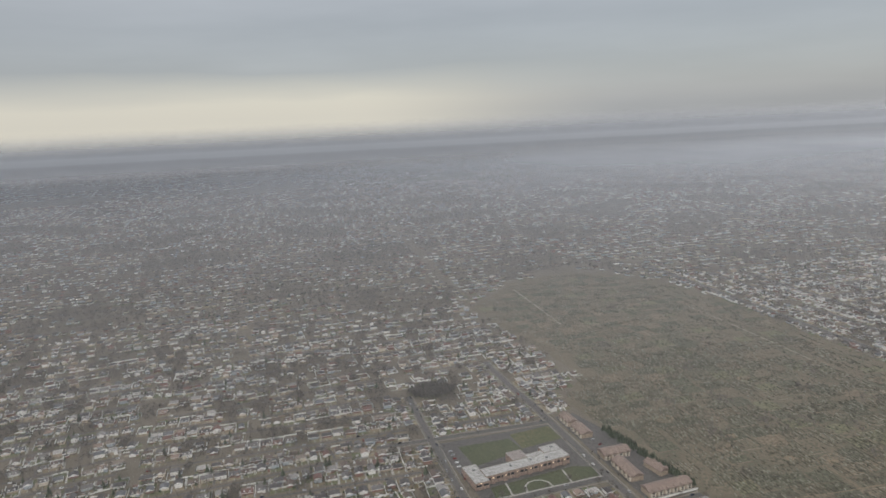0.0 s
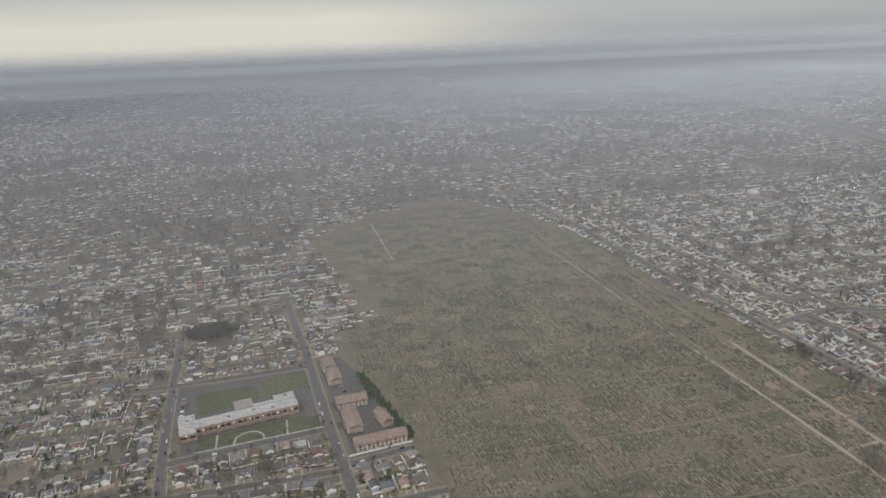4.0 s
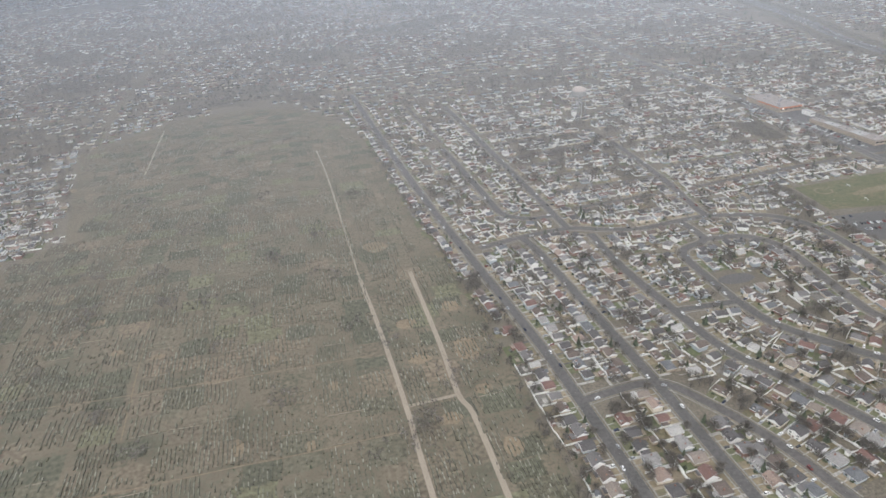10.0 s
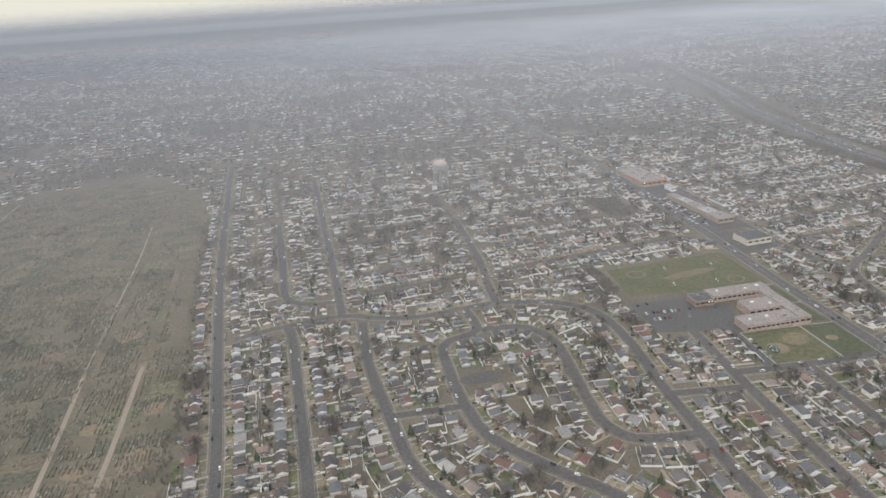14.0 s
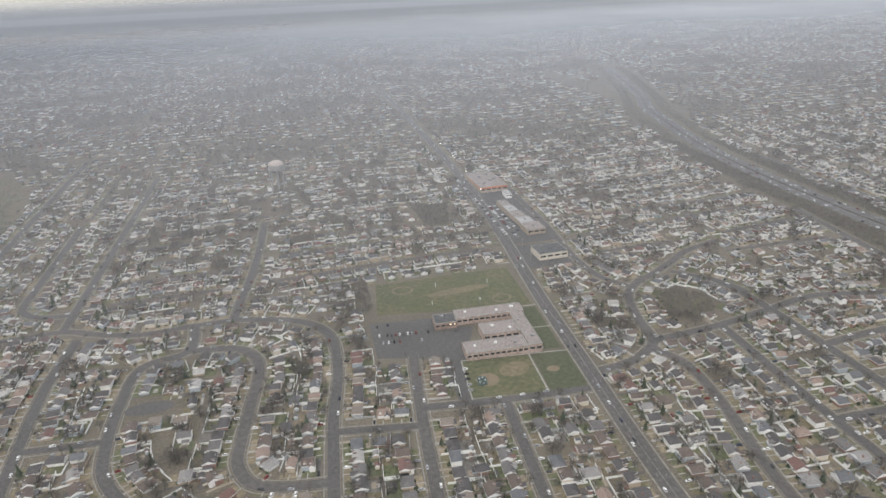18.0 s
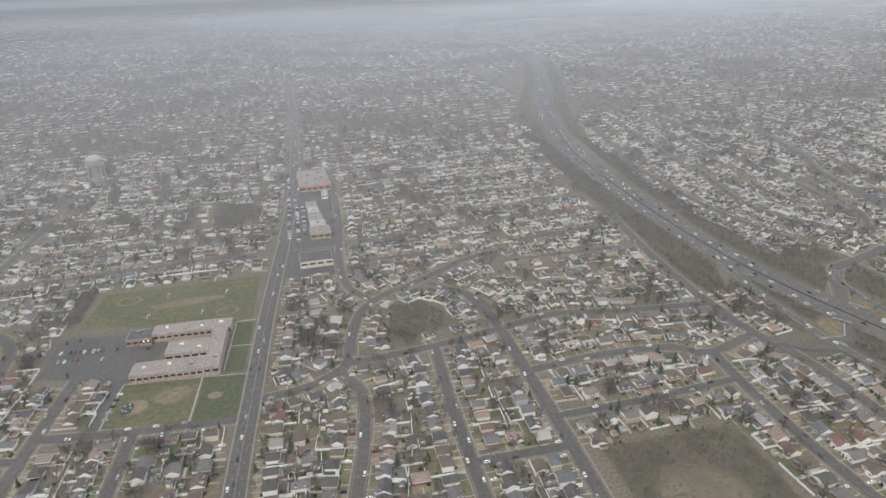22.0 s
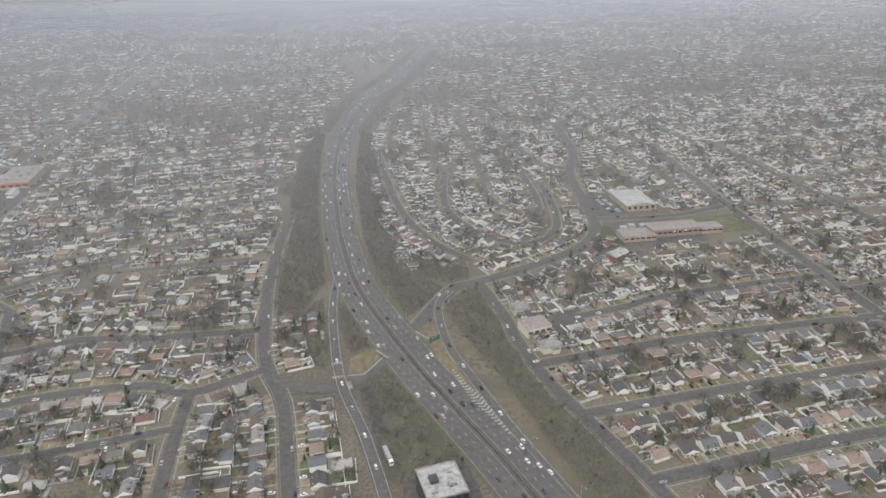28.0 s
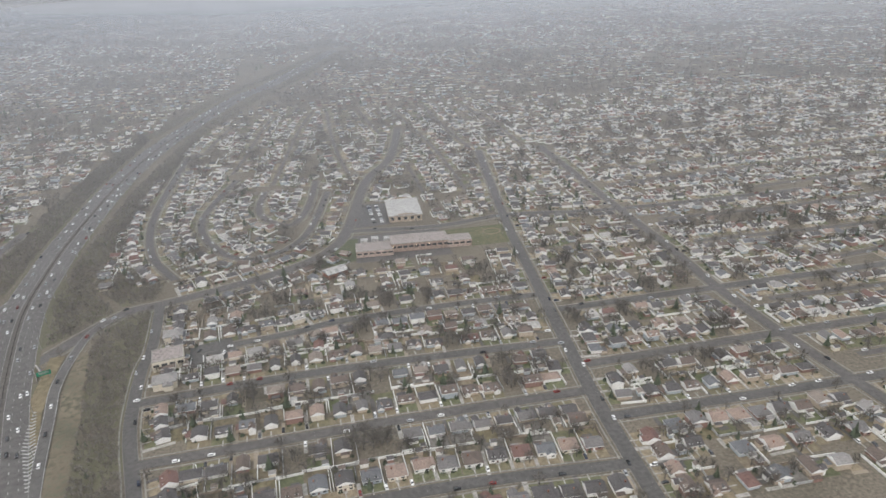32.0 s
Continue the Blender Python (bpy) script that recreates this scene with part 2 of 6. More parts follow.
# Distance haze painted on translucent sheets: faint near by, dense far away.
M_HAZE = bpy.data.materials.new("haze_sheets")
M_HAZE.use_nodes = True
n, l = M_HAZE.node_tree.nodes, M_HAZE.node_tree.links
n.clear()
geo, sep = n.new("ShaderNodeNewGeometry"), n.new("ShaderNodeSeparateXYZ")
l.new(geo.outputs["Position"], sep.inputs[0])
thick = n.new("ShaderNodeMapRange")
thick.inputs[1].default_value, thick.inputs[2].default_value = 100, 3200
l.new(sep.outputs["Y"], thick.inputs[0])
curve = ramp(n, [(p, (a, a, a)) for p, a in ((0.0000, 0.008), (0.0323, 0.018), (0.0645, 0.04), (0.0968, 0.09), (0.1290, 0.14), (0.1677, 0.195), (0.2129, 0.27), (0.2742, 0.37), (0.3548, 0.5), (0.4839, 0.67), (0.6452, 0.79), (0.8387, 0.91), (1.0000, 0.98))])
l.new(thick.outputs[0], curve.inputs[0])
wisps = n.new("ShaderNodeTexNoise")
wisps.inputs["Scale"].default_value, wisps.inputs["Detail"].default_value = 0.003, 5
l.new(geo.outputs["Position"], wisps.inputs["Vector"])
wv = n.new("ShaderNodeMapRange")
wv.inputs[3].default_value, wv.inputs[4].default_value = 0.84, 1.12
l.new(wisps.outputs[0], wv.inputs[0])
dens = n.new("ShaderNodeMath")
dens.operation, dens.use_clamp = "MULTIPLY", True
l.new(curve.outputs[0], dens.inputs[0])
eastward = n.new("ShaderNodeMapRange")  # the painted haze is fainter to the west
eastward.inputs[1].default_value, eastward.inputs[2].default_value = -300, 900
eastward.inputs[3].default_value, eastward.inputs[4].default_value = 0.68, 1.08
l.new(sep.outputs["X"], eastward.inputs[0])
patchy = n.new("ShaderNodeMath")
patchy.operation = "MULTIPLY"
l.new(wv.outputs[0], patchy.inputs[0])
l.new(eastward.outputs[0], patchy.inputs[1])
l.new(patchy.outputs[0], dens.inputs[1])
clear, diffuse, thru, body, whole = (n.new("ShaderNode" + k) for k in ("BsdfTransparent", "BsdfDiffuse", "BsdfTranslucent", "MixShader", "MixShader"))
# Haze colour, painted paler towards the east.
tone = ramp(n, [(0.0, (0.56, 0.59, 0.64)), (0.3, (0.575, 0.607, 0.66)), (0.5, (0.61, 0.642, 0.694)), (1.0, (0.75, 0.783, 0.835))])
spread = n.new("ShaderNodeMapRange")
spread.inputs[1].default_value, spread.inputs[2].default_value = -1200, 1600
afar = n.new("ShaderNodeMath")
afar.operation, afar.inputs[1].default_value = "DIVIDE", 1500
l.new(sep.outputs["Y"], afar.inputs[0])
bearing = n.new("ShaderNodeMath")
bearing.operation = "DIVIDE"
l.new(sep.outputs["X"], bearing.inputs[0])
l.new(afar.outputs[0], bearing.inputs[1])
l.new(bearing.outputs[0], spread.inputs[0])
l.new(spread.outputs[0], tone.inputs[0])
gloom = n.new("ShaderNodeMapRange")  # far haze is painted darker, below the skyline
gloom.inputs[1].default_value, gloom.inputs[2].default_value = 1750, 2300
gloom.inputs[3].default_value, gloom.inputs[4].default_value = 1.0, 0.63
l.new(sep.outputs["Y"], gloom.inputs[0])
rim = n.new("ShaderNodeMapRange")  # and painted brighter again towards the open sky
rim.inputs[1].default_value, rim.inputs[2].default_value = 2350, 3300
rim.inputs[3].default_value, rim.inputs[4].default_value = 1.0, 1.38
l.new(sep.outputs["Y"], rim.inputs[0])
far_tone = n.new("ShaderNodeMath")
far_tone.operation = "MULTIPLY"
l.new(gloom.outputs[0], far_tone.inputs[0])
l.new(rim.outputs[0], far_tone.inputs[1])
# Haze brightness by distance, multiplied into the sheet colour.
haze = n.new("ShaderNodeVectorMath")
haze.operation = "SCALE"
l.new(tone.outputs[0], haze.inputs[0])
l.new(far_tone.outputs[0], haze.inputs["Scale"])
l.new(haze.outputs[0], diffuse.inputs[0])
l.new(haze.outputs[0], thru.inputs[0])
body.inputs[0].default_value = 0.3
l.new(diffuse.outputs[0], body.inputs[1])
l.new(thru.outputs[0], body.inputs[2])
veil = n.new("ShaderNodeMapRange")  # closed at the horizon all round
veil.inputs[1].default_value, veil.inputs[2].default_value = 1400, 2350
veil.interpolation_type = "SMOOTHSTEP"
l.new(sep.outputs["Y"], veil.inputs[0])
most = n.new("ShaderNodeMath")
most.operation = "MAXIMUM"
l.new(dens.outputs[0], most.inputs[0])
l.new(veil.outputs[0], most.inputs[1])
crest = n.new("ShaderNodeMapRange")  # the sheets fade out upwards, for a soft haze edge
crest.interpolation_type = "SMOOTHSTEP"
crest.inputs[1].default_value, crest.inputs[2].default_value = 104, 190
crest.inputs[3].default_value, crest.inputs[4].default_value = 1.0, 0.0
l.new(sep.outputs["Z"], crest.inputs[0])
topped = n.new("ShaderNodeMath")
topped.operation = "MULTIPLY"
l.new(most.outputs[0], topped.inputs[0])
l.new(crest.outputs[0], topped.inputs[1])
chain = topped.outputs[0]  # three thin layers make up the whole
for op, value in (("SUBTRACT", 1.0), ("POWER", 1 / 3), ("SUBTRACT", 1.0)):
    step = n.new("ShaderNodeMath")
    step.operation, step.use_clamp = op, True
    step.inputs[0 if op == "SUBTRACT" else 1].default_value = value
    l.new(chain, step.inputs[1 if op == "SUBTRACT" else 0])
    chain = step.outputs[0]
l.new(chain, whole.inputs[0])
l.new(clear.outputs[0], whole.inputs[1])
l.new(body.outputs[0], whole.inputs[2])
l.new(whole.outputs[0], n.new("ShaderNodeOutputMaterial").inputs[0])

# ---- building helpers ----


class Soup:
    """Vertices and faces of one mesh, with a material number for each face."""

    def __init__(self):
        self.v, self.f, self.m = [], [], []

    def add(self, verts, faces, mat=0):
        k = len(self.v)
        self.v.extend(verts)
        self.f.extend([tuple(i + k for i in f) for f in faces])
        self.m.extend([mat] * len(faces))

    def box(self, c, size, yaw=0.0, mat=0, bottom=False):
        (x, y, z), (a, b, h) = c, (s / 2 for s in size)
        co, si = math.cos(yaw), math.sin(yaw)
        vs = [(x + u * co - w * si, y + u * si + w * co, z + q) for q in (-h, h) for u, w in ((-a, -b), (a, -b), (a, b), (-a, b))]
        fs = [(4, 5, 6, 7), (0, 1, 5, 4), (1, 2, 6, 5), (2, 3, 7, 6), (3, 0, 4, 7)]
        self.add(vs, fs + [(3, 2, 1, 0)] if bottom else fs, mat)

    def roof(self, c, size, rise, yaw=0.0, mat=0, hip=0.0, thick=0.26, edge=None):
        """A pitched roof over size (a along the ridge, b across); hip: how far the ridge ends draw in."""
        (x, y, z), (a, b) = c, (s / 2 for s in size)
        co, si = math.cos(yaw), math.sin(yaw)
        flat = [(-a, -b, 0), (a, -b, 0), (a, b, 0), (-a, b, 0), (-a, -b, thick), (a, -b, thick), (a, b, thick), (-a, b, thick), (-a + hip, 0, rise + thick), (a - hip, 0, rise + thick)]
        vs = [(x + u * co - w * si, y + u * si + w * co, z + q) for u, w, q in flat]
        if not thick:
            self.add(vs[4:], [(0, 1, 5, 4), (2, 3, 4, 5), (3, 0, 4), (1, 2, 5)], mat)
            return
        self.add(vs, [(4, 5, 9, 8), (6, 7, 8, 9), (7, 4, 8), (5, 6, 9), (0, 1, 5, 4), (1, 2, 6, 5), (2, 3, 7, 6), (3, 0, 4, 7), (3, 2, 1, 0)], mat)
        if edge is not None:
            self.m[-5:-1] = [edge] * 4
            if not hip:
                self.m[-7:-5] = [edge] * 2

    def tube(self, a, b, ra, rb, sides=6, mat=0, cap=True):
        a, b = Vector(a), Vector(b)
        q = (b - a).to_track_quat("Z", "Y")
        vs = [tuple(p + q @ Vector((r * math.cos(s * math.tau / sides), r * math.sin(s * math.tau / sides), 0))) for p, r in ((a, ra), (b, rb)) for s in range(sides)]
        fs = [(s, (s + 1) % sides, sides + (s + 1) % sides, sides + s) for s in range(sides)]
        self.add(vs, fs + [tuple(range(sides, 2 * sides))] if cap else fs, mat)

    def slab(self, pts, z, mat=0, low=None):
        """A flat outline at height z, with its sides down to low."""
        area = sum(p[0] * q[1] - q[0] * p[1] for p, q in zip(pts, pts[1:] + pts[:1]))
        pts = pts if area > 0 else pts[::-1]
        k = len(pts)
        vs = [(x, y, z) for x, y in pts]
        fs = [tuple(range(k))]
        if low is not None:
            vs += [(x, y, low) for x, y in pts]
            fs += [(i, k + i, k + (i + 1) % k, (i + 1) % k) for i in range(k)]
        self.add(vs, fs, mat)

    def ribbon(self, line, width, z, mat=0, shift=0.0):
        left, right = [], []
        for i, (x, y) in enumerate(line):
            (x0, y0), (x1, y1) = line[max(0, i - 1)], line[min(len(line) - 1, i + 1)]
            d = math.hypot(x1 - x0, y1 - y0) or 1
            nx, ny = -(y1 - y0) / d, (x1 - x0) / d
            left.append((x + nx * (shift + width / 2), y + ny * (shift + width / 2), z))
            right.append((x + nx * (shift - width / 2), y + ny * (shift - width / 2), z))
        k = len(line)
        self.add(left + right, [(k + i, k + i + 1, i + 1, i) for i in range(k - 1)], mat)

    def mesh(self, name, mats):
        me = bpy.data.meshes.new(name)
        me.from_pydata(self.v, [], self.f)
        for m in mats if isinstance(mats, (list, tuple)) else [mats]:
            me.materials.append(m)
        me.polygons.foreach_set("material_index", self.m)
        me.update()
        return me


def part(name, soup, mats, parent=None, label=""):
    ob = new(name, soup.mesh(name, mats))
    ob.parent = parent
    return tagged(ob, label)


def thing(name, label, category, group="", kind="", at=(0, 0, 0), yaw=0.0):
    ob = tagged(new(name), label, category, group, kind)
    ob.matrix_world = pose(*at, 0, 0, math.degrees(yaw))
    return ob


def setting(name, soup, mats, label, category, kind="structure"):
    return tagged(part(name, soup, mats), label, category, kind=kind)


def smooth(line, steps=5):
    """A rounded line through the given points."""
    out, k = [], len(line)
    for i in range(k - 1):
        p0, p1, p2, p3 = (Vector((*line[min(max(j, 0), k - 1)], 0)) for j in (i - 1, i, i + 1, i + 2))
        for s in range(steps):
            t = s / steps
            p = 0.5 * (2 * p1 + (p2 - p0) * t + (2 * p0 - 5 * p1 + 4 * p2 - p3) * t * t + (3 * p1 - p0 - 3 * p2 + p3) * t ** 3)
            out.append((p.x, p.y))
    return out + [tuple(line[-1])]


def along(line, step, start=0.0):
    """Places and headings every step metres along a line."""
    out, left = [], start
    for (x0, y0), (x1, y1) in zip(line, line[1:]):
        d = math.hypot(x1 - x0, y1 - y0)
        while left <= d and d > 0:
            out.append((x0 + (x1 - x0) * left / d, y0 + (y1 - y0) * left / d, math.atan2(y1 - y0, x1 - x0)))
            left += step
        left -= d
    return out


rng = random.Random(7)
GX0, GY0, GW, GH = -1500, 60, 4400, 2000  # a map of what is taken, one cell a metre
taken = np.zeros((GH, GW), bool)
housed = np.zeros((GH, GW), bool)


def disc(grid, x, y, r):
    x, y, r = x - GX0, y - GY0, r
    i0, i1, j0, j1 = max(0, int(y - r)), min(GH, int(y + r) + 2), max(0, int(x - r)), min(GW, int(x + r) + 2)
    if i0 >= i1 or j0 >= j1:
        return
    yy, xx = np.ogrid[i0:i1, j0:j1]
    grid[i0:i1, j0:j1] |= (xx - x) ** 2 + (yy - y) ** 2 <= r * r


def is_free(grid, x, y, r=0):
    i, j = int(y - GY0), int(x - GX0)
    if not (r <= i < GH - r and r <= j < GW - r):
        return False
    return not grid[i - r:i + r + 1, j - r:j + r + 1].any()


def fill(grid, pts):
    xs, ys = [p[0] for p in pts], [p[1] for p in pts]
    j0, j1, i0, i1 = int(max(0, min(xs) - GX0)), int(min(GW, max(xs) - GX0 + 1)), int(max(0, min(ys) - GY0)), int(min(GH, max(ys) - GY0 + 1))
    yy, xx = np.mgrid[i0:i1, j0:j1]
    yy, xx, inside = yy + GY0, xx + GX0, np.zeros(yy.shape, bool)
    for (x0, y0), (x1, y1) in zip(pts, pts[1:] + pts[:1]):
        if y0 != y1:
            inside ^= ((yy >= y0) != (yy >= y1)) & (xx < (x1 - x0) * (yy - y0) / (y1 - y0) + x0)
    grid[i0:i1, j0:j1] |= inside


def inside(pts, x, y):
    hit = False
    for (x0, y0), (x1, y1) in zip(pts, pts[1:] + pts[:1]):
        if (y0 > y) != (y1 > y) and x < (x1 - x0) * (y - y0) / (y1 - y0) + x0:
            hit = not hit
    return hit


# ---- ground ----
g = Soup()
xs, ys = [-6000, -2500, 0, 700, 1400, 3500, 7000], [-3000, 0, 300, 700, 1500, 3000, 5200]
g.add([(x, y, 0) for y in ys for x in xs], [(r * 7 + c, r * 7 + c + 1, r * 7 + c + 8, r * 7 + c + 7) for r in range(6) for c in range(6)])
setting("ground", g, M_GROUND, "flat suburban ground with dull winter grass and leaf litter", "ground")

# ---- roads ----
ROADS = {
    "school_avenue": (5.0, [(150, 520), (154, 468), (159, 424), (166, 331), (172, 269), (176, 222), (183, 140)]),
    "school_west_street": (4.4, [(74, 470), (77, 391), (80, 329), (86, 255), (93, 150)]),
    "school_front_street": (4.5, [(82, 314), (129, 319), (165, 322)]),
    "school_rear_street": (4.5, [(40, 398), (77, 398), (160, 399)]),
    "lower_school_street": (4, [(86, 285), (113, 284.7), (157, 283.4), (171, 283)]),
    "second_school_street": (4, [(88, 248), (139, 247), (175, 247.5)]),
    "third_school_street": (4, [(90, 212), (140, 211), (179, 212)]),
    "terrace_street": (4, [(174, 287.5), (190, 289.5), (207, 292)]),
    "cemetery_end_street": (4, [(177, 252), (190, 253), (216, 254)]),
    "cemetery_end_street_south": (4, [(181, 216), (200, 216.5), (222, 217)]),
    "edge_street": (5.5, [(455, 800), (463, 600), (470, 452), (478, 340), (483, 276), (486, 225), (488, 130)]),
    "second_street": (5.5, [(516, 364), (519, 345), (521, 287), (523, 221), (524, 130)]),
    "link_street": (5, [(487, 207), (522, 209), (537, 190), (549, 162), (556, 130)]),
    "hooked_street": (5, [(510, 560), (512, 512), (514, 447), (515, 411), (521, 398), (533, 391), (549, 390)]),
    "fourth_street_upper": (5, [(643, 356), (646, 385), (650, 411), (654, 463), (656, 520)]),
    "store_back_street": (4.6, [(868, 560), (867, 495), (865.5, 447), (862.5, 405), (861, 373), (864, 347), (874, 329)]),
    "third_street_upper": (5, [(546, 700), (548, 560), (549, 425), (549, 369)]),
    "third_street": (5.5, [(560, 356), (558, 308), (562, 255), (566, 222), (576, 199), (592, 160), (600, 130)]),
    "cross_street": (5, [(486, 360), (516, 366), (549, 368), (570, 359), (593, 352), (621, 354), (644, 355)]),
    "short_link": (4.5, [(562, 258), (597, 256)]),
    "loop_street": (5.5, [(622, 354), (622, 325), (601, 315), (597, 285), (598, 250), (603, 229), (621, 203), (640, 180), (658, 145), (664, 130)]),
    "inner_loop": (5.5, [(622, 325), (648, 320), (659, 300), (656, 265), (653, 237), (653, 225), (659, 213), (672, 208), (689, 206)]),
    "outer_loop": (5.5, [(644, 355), (678, 343), (695, 322), (697, 286), (692, 245), (690, 215), (688, 180), (687, 130)]),
    "second_link": (4.5, [(693, 236), (727, 231)]),
    "campus_street": (5.5, [(735, 288), (731, 250), (728, 215), (725, 165), (724, 130)]),
    "campus_front_street": (5, [(731, 243), (768, 239), (809, 237)]),
    "stub_street": (5, [(768, 238), (766, 206), (763, 160), (762, 130)]),
    "hook_street": (5, [(818, 249), (838, 253), (856, 267), (860, 290), (869, 319), (886, 336), (894, 339), (921, 357), (934, 366.5), (965, 378)]),
    "hook_spur": (4.5, [(909, 341), (929, 319), (935, 301)]),
    "long_street": (5, [(857, 267), (898, 272), (934, 280), (967, 287), (1000, 281), (1041, 277), (1051, 276)]),
    "bend_street": (5, [(856, 266), (853, 259), (860, 243), (858, 212), (850, 170), (846, 130)]),
    "fourth_street": (5, [(898, 272), (896, 230), (895, 192), (895, 130)]),
    "fifth_street": (5.5, [(926, 325), (933, 291), (934, 235), (934, 189), (933, 130)]),
    "middle_street": (5, [(935, 240), (971, 244), (1005, 242), (1022, 233), (1050, 243)]),
    "sixth_link": (4.5, [(896, 188), (933, 188)]),
    "lower_lane": (4, [(934, 206), (968, 207), (1019, 211)]),
    "parkway_street": (5.5, [(1060, 420), (1054, 374), (1049.5, 325), (1049, 280), (1051, 245), (1058, 218), (1060, 180), (1062, 130)]),
    "south_street": (5, [(1022, 232), (1020, 200), (1020, 165), (1022, 130)]),
    "frontage_street": (5, [(1157, 300), (1160, 260), (1159, 241), (1162, 205), (1170, 170), (1178, 130)]),
    "collector_road": (7, [(1119, 264), (1141, 294), (1157, 300), (1186, 310), (1219, 325), (1241, 345), (1253, 377), (1273, 464), (1298, 519), (1320, 620)]),
    "grid_street_north": (4.5, [(1180, 252), (1218, 257), (1238, 262), (1290, 264), (1335, 263)]),
    "grid_street_middle": (5, [(1161, 220), (1235, 224), (1330, 221)]),
    "grid_street_south": (5, [(1167, 185), (1252, 187), (1325, 187)]),
    "grid_street_last": (5, [(1174, 148), (1257, 152), (1322, 148)]),
    "cross_avenue": (6, [(1372, 520), (1346, 360), (1337, 289), (1329, 223), (1324, 177), (1321, 120)]),
    "east_street": (5, [(1330, 203), (1383, 204), (1470, 205), (1600, 206)]),
    "east_street_south": (5, [(1324, 171), (1436, 169), (1600, 170)]),
    "east_street_north": (5, [(1336, 247), (1416, 248), (1600, 250)]),
    "east_avenue": (6, [(1425, 520), (1420, 354), (1419, 295), (1416, 248), (1418, 199), (1425, 130)]),
    "crescent_outer": (4.5, [(1136, 571), (1133, 433), (1142, 365), (1160, 326)]),
    "crescent_middle": (4.5, [(1180, 493), (1164, 413), (1176, 364), (1198, 342), (1226, 367), (1244, 447)]),
    "crescent_inner": (4.5, [(1201, 459), (1199, 414), (1217, 388), (1229, 415), (1237, 475)]),
    "campus_road": (5, [(1253, 368), (1306, 362), (1351, 369), (1422, 359), (1560, 360)]),
}
AVENUE = smooth([(838, 1200), (838, 900), (838, 700), (835, 558), (828, 440), (823, 381), (818, 320), (814, 255), (810, 190), (808, 110)])
HIGHWAY = smooth([(1300, 1250), (1205, 940), (1160, 832), (1112, 638), (1096, 526), (1091, 410), (1092, 350), (1096, 302), (1110, 239), (1121, 201), (1132, 165), (1148, 105)])
RAMP_WEST = smooth([(1087, 330), (1082, 300), (1080, 261), (1081, 225), (1087, 190), (1091, 150), (1094, 110)])
RAMP_EAST = smooth([(1141, 294), (1131, 278), (1128.5, 243), (1132.5, 218), (1138, 187), (1144, 160), (1157, 105)])
UNDERPASS = smooth([(1052, 238), (1066, 226), (1080, 222), (1088, 227), (1100, 239), (1112, 254), (1120, 265)])
LINES = {k: (w, smooth(p)) for k, (w, p) in ROADS.items()}

# Open sites that no house stands on.
SITES = {
    "cemetery": [(183, 425), (188, 402), (207, 291), (225, 218), (240, 100), (466, 100), (466, 191), (467, 231), (464, 330), (457, 400), (450, 500), (446, 621), (425, 700), (394, 751), (339, 786), (260, 765), (181, 675), (200, 560), (216, 468)],
    "school": [(80, 394), (157, 395), (163, 324), (90, 320)],
    "rowhouses": [(161, 408), (183, 408), (209, 293), (172, 293)],
    "campus": [(716, 380), (815, 381), (811, 240), (752, 245), (752, 285), (716, 287)],
    "stores": [(826, 600), (866, 600), (862, 400), (857, 372), (826, 372)],
    "avenue_wood": [(774, 528), (806, 520), (796, 470), (778, 474)],
    "oval": [(944, 184), (1000, 184), (996, 120), (944, 120)],
    "ramps": [(1076, 320), (1160, 320), (1156, 240), (1158, 205), (1168, 165), (1176, 100), (1090, 100), (1087, 180), (1080, 222), (1078, 260)],
    "east_campus": [(1250, 412), (1304, 412), (1304, 368), (1345, 364), (1345, 324), (1250, 322)],
    "bay": [(596, 284), (626, 284), (626, 269), (596, 269)],
    "west_verge": [(1055, 285), (1056, 325), (1060, 374), (1061, 464), (1068, 563), (1094, 640), (1081, 445), (1079, 318), (1070, 297)],
    "grove": [(73, 473), (80, 482), (93, 486), (106, 482), (113, 473), (106, 464), (93, 460), (80, 464)],
    "copse": [(884, 314), (899, 320), (911, 304), (905, 287), (886, 282), (878, 290)],
    "tower_site": [(655, 628), (680, 628), (680, 606), (655, 606)],
}
for pts in SITES.values():
    fill(taken, pts)
for w, line in LINES.values():
    for x, y, h in along(line, 2.0):
        disc(taken, x, y, w / 2 + 1.6)
for line, w in ((AVENUE, 5.6), (HIGHWAY, 14), (RAMP_WEST, 5), (RAMP_EAST, 6), (UNDERPASS, 4)):
    for x, y, h in along(line, 2.0):
        disc(taken, x, y, w + (12 if line is HIGHWAY and y > 320 else 0))

walks, kerb = Soup(), 0
for i, (name, (w, line)) in enumerate(LINES.items()):
    s = Soup()
    s.ribbon(line, w * 0.9, 0.06 + 0.004 * i)
    setting("road_" + name, s, M_HIGHWAY if name in ("school_avenue", "school_west_street") else M_ASPHALT if i % 3 else M_ASPHALT_OLD, "wet grey asphalt residential street between pale kerbs", "road")
    for side in (-1, 1):
        walks.ribbon(line, 0.55, 0.035 + 0.0002 * i, 0, side * (w / 2 + 0.9))
        walks.ribbon(line, 0.16, 0.045 + 0.0002 * i, 0, side * (w * 0.45 + 0.06))
setting("pavement", walks, M_PAVEMENT, "narrow pale concrete pavements and kerbs along the streets", "pavement")

